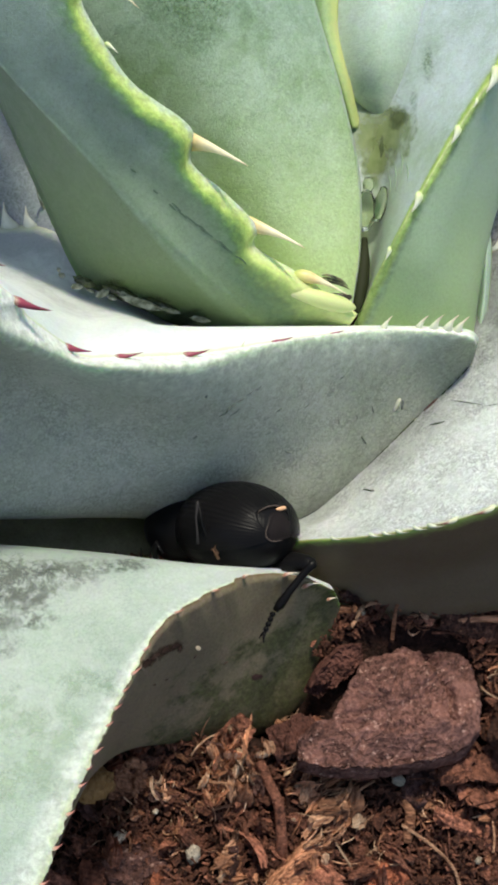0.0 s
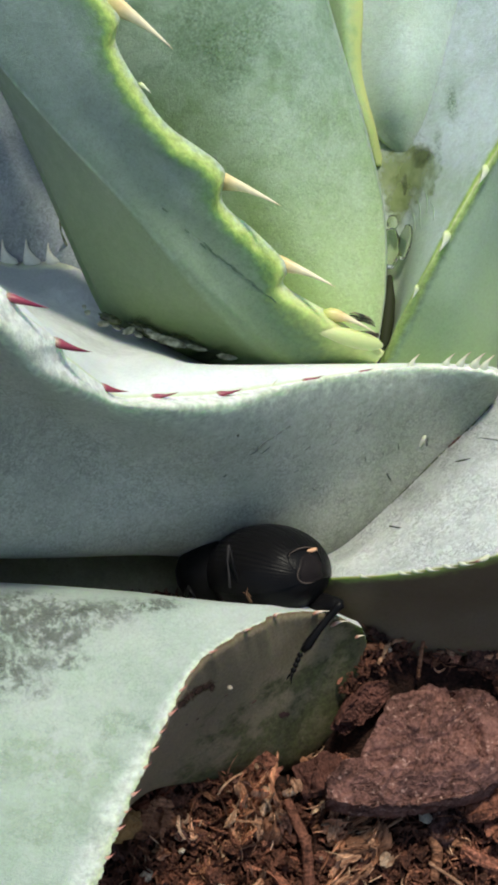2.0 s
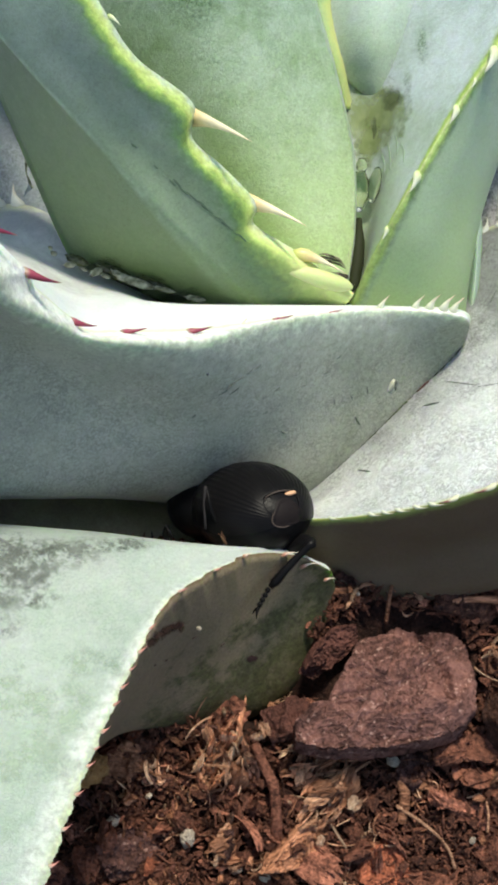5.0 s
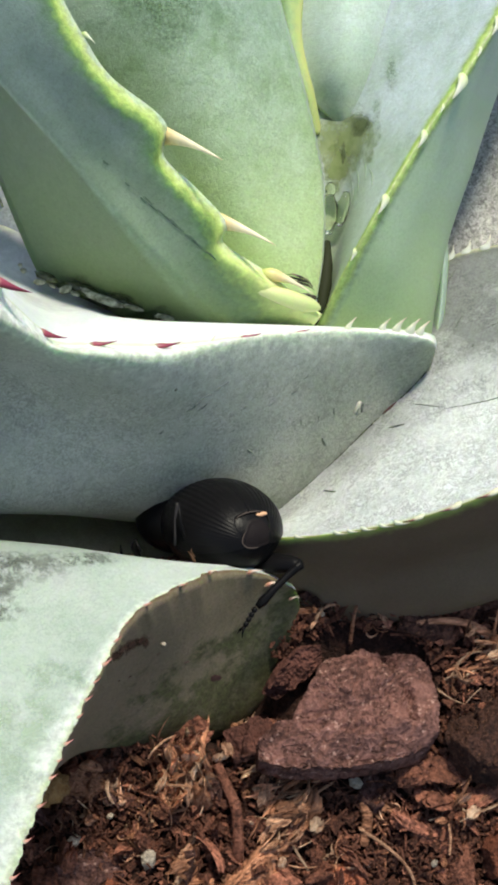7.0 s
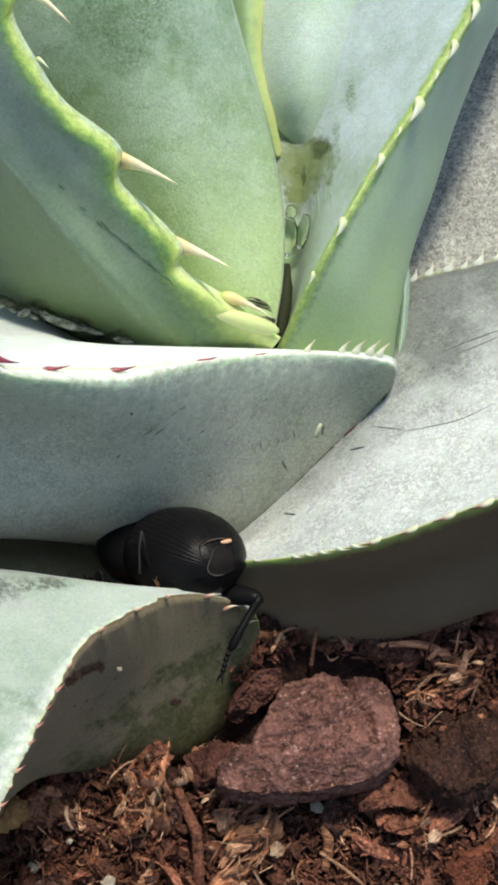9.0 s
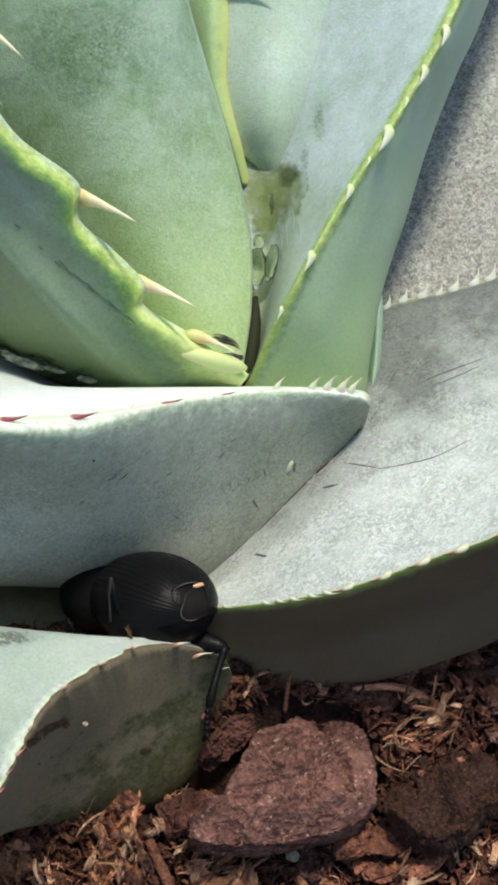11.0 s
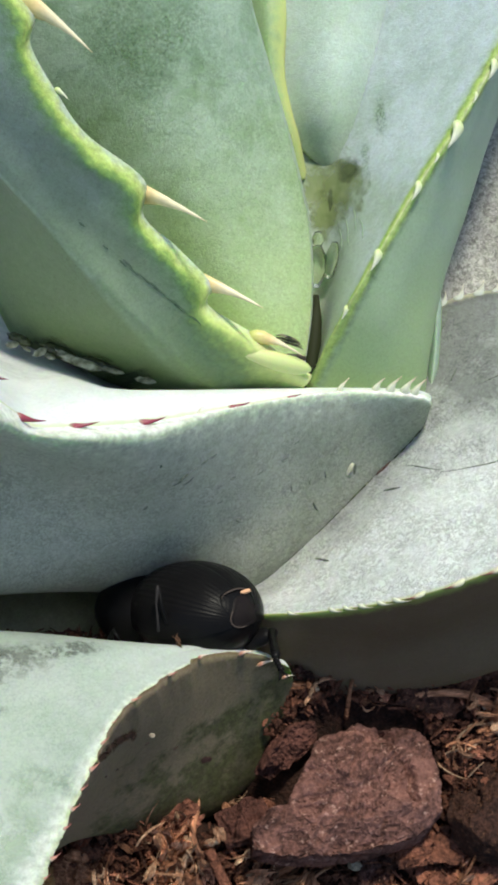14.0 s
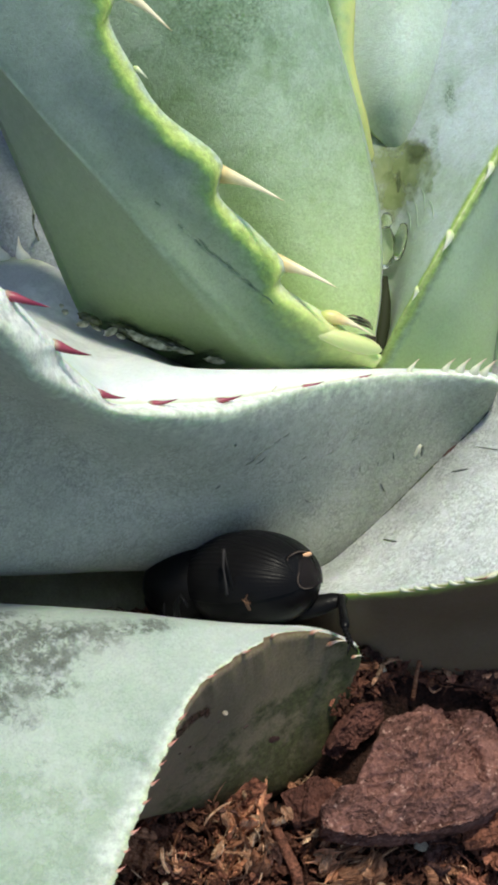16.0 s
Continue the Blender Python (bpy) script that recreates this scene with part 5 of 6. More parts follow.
sticks = [chunk_mesh(40 + i, *c) for i, c in enumerate([((0.24, 0.05, 0.03), TAN, 0.7), ((0.34, 0.02, 0.014), TAN, 0.5), ((0.18, 0.10, 0.03), TAN, 0.9), ((0.40, 0.03, 0.02), SHRED, 0.6), ((0.22, 0.014, 0.012), PITH, 0.5), ((0.26, 0.12, 0.04), SHRED, 0.9), ((0.15, 0.10, 0.03), PITH, 0.9), ((0.26, 0.12, 0.03), SHRED, 1.0), ((0.28, 0.025, 0.012), PITH, 0.6)])]
r = random.Random(5)


def chip(x, y, lift, spread, scale):
    ob = new("bark_chip", chips[r.randrange(len(chips))])
    ob.matrix_world = pose(*on_ground(x, y, lift), slope(y) + r.gauss(0, spread), r.gauss(0, spread), r.uniform(0, 360)) @ Matrix.Scale(scale, 4)
    tagged(ob, "small torn brown bark chip in the mulch", "bark chip", "bark chips of the mulch")


for i in range(295):
    x, y = r.uniform(-3.6, 6.9), r.uniform(-6.2, -0.8)
    if abs(x - 0.4) < 1.1 and abs(y + 2.3) < 0.75 or ((x - 2.6) / 1.7) ** 2 + ((y + 2.8) / 1.35) ** 2 < 1:  # bare soil by the low leaf and under the slab
        continue
    chip(x, y, r.uniform(-0.12, 0.28), 36, r.choice((0.4, 0.5, 0.6, 0.7, 0.85, 1.0, 1.2)))
for i in range(22):  # crumbs banked against the low leaf
    f = i / 36
    chip(-2.4 + 3.4 * f + r.gauss(0, 0.08), -3.42 + 1.1 * f ** 1.5 + r.gauss(0, 0.07), r.uniform(0.1, 0.32), 40, r.choice((0.25, 0.35, 0.5)))
for i, (x, y, n, reach, turn, steep) in enumerate([(-0.35, -3.88, 24, 1.2, 80, 45), (1.5, -4.2, 16, 1.0, 50, 25), (0.85, -3.72, 6, 0.7, 40, 20), (1.2, -4.75, 7, 1.0, 55, 10), (-0.35, -5.1, 5, 0.7, 10, 20), (4.5, -4.2, 5, 0.8, 30, 15), (5.0, -1.95, 6, 0.9, 35, 20)]):
    q = random.Random(90 + i)
    tuft = new("bark_splinters")
    tuft.matrix_world = pose(*on_ground(x, y, 0.2), slope(y), 0, 0)
    tagged(tuft, "bright tan tuft of torn bark splinters", "bark")
    for _ in range(n * 3):
        ob = part("splinter", sticks[q.randrange(len(sticks))], tuft)
        k = reach * q.choice((0.35, 0.5, 0.65, 0.8, 1.0, 1.2))
        ob.matrix_basis = pose(q.gauss(0, 0.24 * reach) * CM, q.gauss(0, 0.26 * reach) * CM, q.uniform(0.0, 0.36) * CM, q.uniform(0, 360), -abs(q.gauss(steep, 20)), turn + q.gauss(0, 28)) @ Matrix.Scale(k, 4)


def litter(count, crumbs, seed):
    """The uncountable crumbs and fibres between the chips, in one mesh."""
    r = random.Random(seed)
    verts, faces = [], []
    for i in range(count + crumbs):
        x, y = r.uniform(-4.6, 7.4), r.uniform(-6.8, -0.6)
        if ((x - 0.4) / 1.0) ** 2 + ((y + 2.5) / 0.75) ** 2 < 1 or ((x - 2.6) / 1.5) ** 2 + ((y + 2.75) / 1.1) ** 2 < 1:
            continue
        tilt = Matrix.Rotation(radians(slope(y)), 3, "X")
        c = on_ground(x, y, 0) / CM + tilt @ Vector((0, 0, r.uniform(-0.02, 0.22)))
        if i < count:
            q, l = r.uniform(0, 2 * math.pi), abs(r.gauss(0.0, 0.09)) + 0.025
            way = tilt @ Vector((math.cos(q), math.sin(q), r.gauss(0, 0.5)))
            m = c + tilt @ Vector((r.gauss(0, 0.05), r.gauss(0, 0.05), r.gauss(0.02, 0.05)))
            v, f = strand((c - way * l, m, c + way * l), r.uniform(0.010, 0.05), r.uniform(0.008, 0.025), r, 6, 4)
        else:
            s = abs(r.gauss(0.03, 0.045)) + 0.02
            v = [(c + Vector((a * r.uniform(0.5, 1.3), b * r.uniform(0.5, 1.3), d * r.uniform(0.5, 1.3))) * s) * CM
                 for a, b, d in ((1, 0.2, 0), (0.2, 1, -0.2), (-1, 0.1, 0.2), (0, -1, 0), (0.2, 0, 1), (0, 0.1, -1))]
            f = [(0, 1, 4), (1, 2, 4), (2, 3, 4), (3, 0, 4), (1, 0, 5), (2, 1, 5), (3, 2, 5), (0, 3, 5)]
        k = len(verts)
        verts += v
        faces += [tuple(i + k for i in g) for g in f]
    ob = new("mulch_litter", mesh_from("mulch_litter", verts, faces, LITTER, False))
    return tagged(ob, "brown crumbs and torn fibres of bark mulch", "mulch", kind="stuff")


litter(9000, 8000, 9)


def grit(x, y, size, seed, material, name, label, category, lift=0.25):
    ob = new(name, blob(name, size, (0, 0, 0), material, 16, 0.5))
    ob.matrix_world = pose(*on_ground(x, y, lift), slope(y), seed * 37 % 50, seed * 71 % 360)
    return tagged(ob, label, category)


for i, (x, y, s) in enumerate([(0.52, -4.78, 0.07), (-0.95, -5.0, 0.17), (2.55, -3.95, 0.13), (-2.2, -4.75, 0.13), (-0.2, -4.15, 0.06), (1.85, -5.3, 0.07), (4.75, -1.85, 0.08), (0.35, -5.6, 0.1), (3.9, -5.1, 0.07), (1.95, -1.6, 0.05), (-1.6, -4.4, 0.06), (5.0, -3.9, 0.05)]):
    grit(x, y, (s, s * 0.75, s * 0.7), i + 3, WHITE, "perlite_grain", "white perlite grain in the mulch", "perlite")
grit(-2.62, -4.12, (0.30, 0.40, 0.26), 2, SEED, "pebble", "smooth ochre pebble at the leaf edge", "pebble", 0.55)


def twig(points, radii, material, label):
    pts = [on_ground(x, y, z) / CM for x, y, z in points]
    path = [along(pts, k / 24) for k in range(25)]
    rad = [radii[0] + (radii[1] - radii[0]) * k / 24 for k in range(25)]
    rad = [q * (1 + 0.18 * noise.noise(p * 4)) for q, p in zip(rad, path)]
    return tagged(new("twig", tube("twig", path, rad, material, 9)), label, "twig")


twig([(0.18, -3.7, 0.35), (0.32, -4.0, 0.4), (0.5, -4.35, 0.42), (0.55, -4.75, 0.3), (0.55, -5.0, 0.1)], (0.08, 0.11), BARK, "curved dark brown twig in the mulch")
twig([(3.3, -1.75, 0.2), (3.9, -1.7, 0.3), (4.5, -1.75, 0.3), (5.1, -2.0, 0.22)], (0.05, 0.08), SHRED, "long thin tan root strand")
twig([(4.15, -5.0, 0.3), (4.17, -4.8, 0.32), (4.15, -4.55, 0.3)], (0.03, 0.02), TAN, "short pale straw on the mulch")
twig([(2.6, -4.6, 0.3), (3.1, -4.9, 0.32), (3.45, -5.2, 0.3), (3.6, -5.5, 0.2)], (0.028, 0.03), TAN, "pale straw stalk on the mulch")
twig([(2.45, -1.95, 0.1), (2.5, -1.6, 0.35), (2.55, -1.5, 0.28), (2.6, -1.55, 0.2)], (0.04, 0.02), SHRED, "bent pale fibre by the leaf foot")
twig([(2.7, -4.2, 0.2), (2.75, -4.45, 0.25), (2.7, -4.8, 0.15)], (0.12, 0.08), SHRED, "stubby tan twig below the slab")


# ---- small things in the leaf axils ----
def film_material(name, low, high, rough, cover=0.85, wild=1.3, scale=420, mottle=0):
    """A thin film that fades out unevenly towards its border; mottle: the scale of the gaps in it."""
    n = Nodes(name, rough, 0.5)
    n.colour(n.ramp(n.noise(600, 4.0), [(0.3, low), (0.7, high)]))
    ragged = n.math("ADD", n.axis(n.uv, 0), n.math("MULTIPLY", n.math("SUBTRACT", n.noise(scale, 5.0, 0.7), 0.5), wild))
    fade = n.ramp(ragged, [(0.25, cover), (0.95, 0.0)])
    if mottle:
        fade = n.math("MULTIPLY", fade, n.ramp(n.noise(mottle, 6.0, 0.8, distort=0.1), [(0.43, 0.0), (0.60, 1.0)]))
    n.put(n.b.inputs["Alpha"], fade)
    return n.mat


FILM = film_material("dried_film", (0.19, 0.25, 0.09), (0.33, 0.39, 0.18), 0.35, 0.75, 1.6, 300)
# grime, with the shade at the low leaf's upper left painted in
GRIME_SHADE = film_material("grey_grime_shade", (0.085, 0.10, 0.082), (0.18, 0.205, 0.18), 0.6, 0.9, 1.2, 200, 560)
RUBBED = film_material("rubbed_green", (0.25, 0.35, 0.24), (0.31, 0.42, 0.30), 0.5, 0.7, 1.2, 120, 260)
WEATHERED = film_material("weathered_green", (0.11, 0.20, 0.085), (0.20, 0.31, 0.15), 0.55, 0.6, 1.7, 130, 1900)
CRUST = film_material("brown_crust", (0.045, 0.020, 0.011), (0.15, 0.065, 0.035), 0.7)
DARK_OLIVE = film_material("dark_film", (0.06, 0.08, 0.03), (0.15, 0.19, 0.09), 0.5)
GEL = Nodes("clear_gel", 0.0, 0.8).colour((0.84, 0.90, 0.68))
GEL.b.inputs["Transmission Weight"].default_value, GEL.b.inputs["IOR"].default_value = 1.0, 1.40
GEL = GEL.mat
# near-black, standing for the shade in the hole below the husk
HOLE_SHADE = Nodes("withered_scale", 0.4, 0.5)
HOLE_SHADE.colour(HOLE_SHADE.ramp(HOLE_SHADE.noise(500), [(0.35, (0.012, 0.008, 0.004)), (0.7, (0.06, 0.045, 0.02))]))
HOLE_SHADE = HOLE_SHADE.mat
HUSK = Nodes("striped_husk", 0.4, 0.5)
HUSK.colour(HUSK.ramp(HUSK.noise(700), [(0.42, (0.02, 0.016, 0.01)), (0.60, (0.20, 0.18, 0.10))]))
HUSK = HUSK.mat
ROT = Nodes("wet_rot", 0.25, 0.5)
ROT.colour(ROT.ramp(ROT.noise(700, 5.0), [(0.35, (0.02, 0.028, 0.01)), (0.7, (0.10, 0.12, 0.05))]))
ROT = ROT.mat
CREVICE_SHADE = Nodes("dark_crevice_shade", 0.7, 0.2).colour((0.020, 0.024, 0.009)).mat
SHELL = Nodes("papery_debris", 0.6, 0.4)
SHELL.colour(SHELL.ramp(SHELL.noise(900, 4.0), [(0.35, (0.10, 0.11, 0.06)), (0.7, (0.55, 0.56, 0.44))]))
SHELL = SHELL.mat


def bead(name, at, size, turn, material, label, category, dent=0.15):
    ob = new(name, blob(name, size, (0, 0, 0), material, 24, dent))
    ob.matrix_world = pose(*(Vector(at) * CM), *turn)
    return tagged(ob, label, category)


bead("gel_drop", (2.08, 4.74, 5.66), (0.10, 0.14, 0.09), (35, 0, 0), GEL, "clear drop of sap between two leaves", "drop")
bead("gel_drop", (2.02, 4.24, 5.54), (0.17, 0.36, 0.13), (35, 0, -5), GEL, "clear drop of sap between two leaves", "drop")
bead("gel_drop", (2.27, 4.29, 5.64), (0.11, 0.32, 0.10), (35, 0, -15), GEL, "clear drop of sap between two leaves", "drop")
scale_thing = new("withered_scale")
scale_thing.location = Vector((1.40, 2.50, 5.62)) * CM
tagged(scale_thing, "small dark striped withered scale in the leaf axil", "plant debris")
# dark blob painted as the shaded hole, no part of the husk
part("hollow", blob("hollow", (0.22, 0.07, 0.10), (0.10, -0.10, -0.25), HOLE_SHADE, 20, 0.2), scale_thing)
for i, (w, top) in enumerate(((0.20, 0.20), (0.24, 0.13), (0.26, 0.06))):
    part("strip", tube("strip", [(-w, 0.05, top - 0.06), (-w * 0.6, 0.0, top + 0.01), (0, -0.02, top - 0.02), (w * 0.6, -0.02, top - 0.09), (w, 0.02, top - 0.22)], [0.008, 0.026, 0.03, 0.028, 0.012], HUSK, 8, 0.6), scale_thing, "brown striped husk")
for at, size, turn in (((-2.93, 2.95, 5.03), (0.10, 0.05, 0.03), (30, 0, 10)), ((-3.22, 3.24, 4.99), (0.05, 0.05, 0.04), (0, 0, 0)), ((-3.28, 3.35, 5.01), (0.035, 0.04, 0.03), (0, 0, 0)), ((-2.49, 2.82, 5.00), (0.12, 0.06, 0.02), (30, 0, 40)), ((-2.33, 2.76, 4.96), (0.08, 0.05, 0.02), (0, 20, 0)), ((-1.83, 2.65, 4.94), (0.34, 0.07, 0.025), (30, 14, -10)), ((-2.05, 2.79, 4.92), (0.2, 0.05, 0.04), (30, 12, -25)), ((-1.35, 2.55, 4.87), (0.18, 0.04, 0.04), (30, 8, -8)), ((-2.71, 2.93, 4.95), (0.08, 0.03, 0.03), (30, 0, -30)), ((-0.82, 2.36, 4.86), (0.16, 0.05, 0.03), (30, 4, -5))):
    bead("papery_flake", at, size, turn, SHELL, "pale papery flake lying in the leaf axil", "plant debris", 0.6)
papery = [(-3.80, 5.2, 5.45), (-3.79, 5.2, 5.2), (-3.81, 5.2, 4.95), (-3.76, 5.2, 4.7), (-3.70, 5.2, 4.45), (-3.62, 5.2, 4.3)]
part("torn_edge", tube("torn_edge", papery, [0.012, 0.03, 0.02, 0.045, 0.05, 0.03], SHELL, 7, 0.5), rear_left, "pale papery torn edge")
for at, size, turn in (((-2.82, 3.08, 5.00), (0.2, 0.08, 0.06), (30, 0, -25)), ((-2.19, 2.92, 4.89), (0.3, 0.09, 0.06), (30, 10, -15)), ((-1.51, 2.73, 4.81), (0.3, 0.08, 0.05), (30, 10, -15))):
    bead("rotted_scrap", at, size, turn, ROT, "wet dark scrap of rotted leaf in the axil", "plant debris", 0.5)


# ---- marks lying on the leaf skins ----
from mathutils.bvhtree import BVHTree

# the camera's opening axes, along which marks are laid
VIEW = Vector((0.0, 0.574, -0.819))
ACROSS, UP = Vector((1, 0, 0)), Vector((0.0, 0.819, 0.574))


def skin_tree(*leaves):
    verts, polys = [], []
    for ob in leaves:
        k = len(verts)
        verts += [v.co.copy() for v in ob.data.vertices]
        polys += [tuple(i + k for i in p.vertices) for p in ob.data.polygons]
    return BVHTree.FromPolygons(verts, polys)


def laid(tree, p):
    """The point of the skin under p, along the camera's opening line of sight."""
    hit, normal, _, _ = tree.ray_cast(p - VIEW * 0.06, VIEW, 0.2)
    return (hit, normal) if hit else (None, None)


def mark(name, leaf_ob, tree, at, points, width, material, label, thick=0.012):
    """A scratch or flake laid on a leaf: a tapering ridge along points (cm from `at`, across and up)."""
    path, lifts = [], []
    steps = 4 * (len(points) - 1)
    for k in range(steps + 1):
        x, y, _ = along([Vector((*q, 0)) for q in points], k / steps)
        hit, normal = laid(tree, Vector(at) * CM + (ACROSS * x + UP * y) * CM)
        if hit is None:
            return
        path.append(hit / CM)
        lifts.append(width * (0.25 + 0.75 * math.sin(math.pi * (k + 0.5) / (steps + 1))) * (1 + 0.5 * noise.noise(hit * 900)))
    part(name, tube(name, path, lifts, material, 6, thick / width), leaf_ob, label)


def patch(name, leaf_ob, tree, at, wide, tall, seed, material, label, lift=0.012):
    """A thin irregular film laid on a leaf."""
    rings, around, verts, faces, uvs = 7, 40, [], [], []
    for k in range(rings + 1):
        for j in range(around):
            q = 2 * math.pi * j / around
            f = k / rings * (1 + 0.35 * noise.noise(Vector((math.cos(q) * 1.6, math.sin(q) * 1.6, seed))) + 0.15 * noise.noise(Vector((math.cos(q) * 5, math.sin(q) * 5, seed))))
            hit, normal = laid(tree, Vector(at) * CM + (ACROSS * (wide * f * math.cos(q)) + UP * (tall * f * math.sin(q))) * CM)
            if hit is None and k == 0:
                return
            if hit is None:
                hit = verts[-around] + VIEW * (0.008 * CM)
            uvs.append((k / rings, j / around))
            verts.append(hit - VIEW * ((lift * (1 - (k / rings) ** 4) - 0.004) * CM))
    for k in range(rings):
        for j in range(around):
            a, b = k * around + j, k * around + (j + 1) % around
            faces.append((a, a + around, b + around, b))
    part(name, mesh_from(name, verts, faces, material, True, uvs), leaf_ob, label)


SCAR = Nodes("dark_scar", 0.7, 0.3)
SCAR.colour(SCAR.ramp(SCAR.noise(1500), [(0.35, (0.07, 0.08, 0.065)), (0.7, (0.20, 0.22, 0.19))]))
SCAR = SCAR.mat
NICK = Nodes("green_nick", 0.6, 0.3).colour((0.065, 0.105, 0.07)).mat
STREAK = Nodes("green_streak", 0.6, 0.3).colour((0.24, 0.32, 0.22)).mat
RUSTY = Nodes("rusty_scar", 0.75, 0.3)
RUSTY.colour(RUSTY.ramp(RUSTY.noise(900), [(0.35, (0.04, 0.018, 0.014)), (0.7, (0.11, 0.055, 0.045))]))
RUSTY = RUSTY.mat
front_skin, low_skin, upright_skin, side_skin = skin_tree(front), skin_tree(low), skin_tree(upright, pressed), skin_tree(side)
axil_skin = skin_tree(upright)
mark("scratch", front, front_skin, (-0.47, 0.11, 5.16), [(0.0, 0.0), (0.10, 0.06), (0.15, 0.13), (0.27, 0.22)], 0.034, SCAR, "dark scratch in the leaf skin")
mark("scratch", front, front_skin, (-0.20, 0.25, 5.34), [(0.0, 0.0), (0.11, 0.07)], 0.018, SCAR, "dark scratch in the leaf skin")
mark("scratch", front, front_skin, (-0.68, -0.05, 5.89), [(0.0, 0.0), (0.03, 0.03)], 0.03, SCAR, "dark scratch in the leaf skin")
mark("scratch", front, front_skin, (1.94, 1.02, 3.34), [(0.0, 0.0), (0.09, -0.13)], 0.02, SCAR, "dark scratch in the leaf skin")
mark("scratch", front, front_skin, (0.61, 0.45, 3.72), [(0.0, 0.0), (0.1, -0.05)], 0.03, SCAR, "dark scratch in the leaf skin")
mark("scratch", front, front_skin, (0.27, 0.39, 4.27), [(0.0, 0.0), (0.09, 0.04)], 0.012, SCAR, "dark scratch in the leaf skin")
mark("scratch", front, front_skin, (2.11, 1.30, 3.82), [(0.0, 0.0), (0.03, -0.11)], 0.012, SCAR, "dark scratch in the leaf skin")
mark("scratch", front, front_skin, (1.52, 0.98, 3.89), [(0.0, 0.0), (0.01, -0.09)], 0.01, SCAR, "dark scratch in the leaf skin")
mark("scratch", front, front_skin, (1.84, 1.14, 3.79), [(0.0, 0.0), (0.02, -0.07)], 0.014, SCAR, "dark scratch in the leaf skin")
for x, y, z, run in ((-0.30, 0.10, 5.20, 0.16), (-0.05, 0.32, 5.42, 0.12), (0.10, 0.38, 5.50, 0.10), (0.45, 0.4, 4.9, 0.09), (-0.9, 0.0, 4.7, 0.07), (0.9, 0.7, 4.6, 0.1), (1.3, 0.9, 4.7, 0.12), (1.5, 1.0, 5.0, 0.08)):
    mark("scratch", front, front_skin, (x, y, z), [(0.0, 0.0), (run * 0.5, run * 0.3), (run, run * 0.75)], 0.013, SCAR, "dark scratch in the leaf skin")
mark("flake", front, front_skin, (2.51, 1.41, 3.54), [(0.0, 0.0), (0.04, 0.15), (0.09, 0.22)], 0.07, PALE, "raised pale flake of skin")
mark("scratch", front, front_skin, (2.65, 1.46, 3.51), [(0.0, 0.0), (0.01, 0.17)], 0.025, SCAR, "dark scratch in the leaf skin")
mark("scratch", side, side_skin, (4.84, 2.80, 4.25), [(0.0, 0.0), (0.32, 0.14), (0.68, 0.27), (1.06, 0.41)], 0.014, SCAR, "dark crease in the pale leaf")
mark("scratch", side, side_skin, (5.03, 2.63, 4.40), [(0.0, 0.0), (0.35, 0.13), (0.77, 0.32)], 0.01, SCAR, "dark crease in the pale leaf")
mark("scratch", side, side_skin, (3.90, 1.02, 4.19), [(0.0, 0.0), (0.41, 0.07), (0.92, 0.2), (1.47, 0.47)], 0.01, SCAR, "dark crease in the pale leaf")
mark("scratch", side, side_skin, (4.60, 2.42, 4.20), [(0.0, 0.0), (0.04, 0.05)], 0.03, SCAR, "dark crease in the pale leaf")
mark("scratch", side, side_skin, (3.12, 0.99, 3.72), [(0.0, 0.0), (0.21, 0.05)], 0.03, SCAR, "dark crease in the pale leaf")
mark("scratch", side, side_skin, (3.53, 1.42, 3.83), [(0.0, 0.0), (0.38, -0.09)], 0.012, SCAR, "dark crease in the pale leaf")
mark("scratch", side, side_skin, (1.97, -0.01, 3.22), [(0.0, 0.0), (0.15, -0.02)], 0.025, SCAR, "dark crease in the pale leaf")
mark("scratch", side, side_skin, (4.46, 4.30, 3.88), [(0.0, 0.0), (0.14, 0.21)], 0.02, SCAR, "dark crease in the pale leaf")
mark("scratch", side, side_skin, (4.43, 3.06, 4.00), [(0.0, 0.0), (0.13, 0.22)], 0.02, SCAR, "dark crease in the pale leaf")
patch("scar", low, low_skin, (-1.51, -3.76, 4.28), 0.13, 0.12, 20, CRUST, "dark brown torn scar under the leaf margin", 0.01)
patch("scar", low, low_skin, (-1.39, -3.56, 4.12), 0.14, 0.12, 21, CRUST, "dark brown torn scar under the leaf margin", 0.013)
patch("scar", low, low_skin, (-1.26, -3.36, 3.91), 0.15, 0.1, 22, CRUST, "dark brown torn scar under the leaf margin", 0.016)
patch("scar", low, low_skin, (-1.13, -3.21, 3.74), 0.14, 0.1, 23, CRUST, "dark brown torn scar under the leaf margin", 0.019)
patch("scar", low, low_skin, (-1.06, -3.14, 3.52), 0.06, 0.1, 24, CRUST, "dark brown torn scar under the leaf margin", 0.022)
patch("grime", low, low_skin, (-3.91, -2.48, 4.85), 1.1, 0.4, 40, GRIME_SHADE, "grey mottled grime and painted shade on the leaf", 0.008)
patch("grime", low, low_skin, (-3.32, -2.73, 4.70), 0.9, 0.35, 41, GRIME_SHADE, "grey mottled grime and painted shade on the leaf", 0.01)
patch("grime", low, low_skin, (-3.85, -3.34, 4.81), 0.8, 0.28, 42, GRIME_SHADE, "grey mottled grime and painted shade on the leaf", 0.012)
patch("grime", low, low_skin, (-2.63, -2.32, 4.56), 0.8, 0.22, 43, GRIME_SHADE, "grey mottled grime and painted shade on the leaf", 0.014)
patch("grime", low, low_skin, (-3.13, -3.20, 4.61), 0.4, 0.16, 44, GRIME_SHADE, "grey mottled grime and painted shade on the leaf", 0.016)
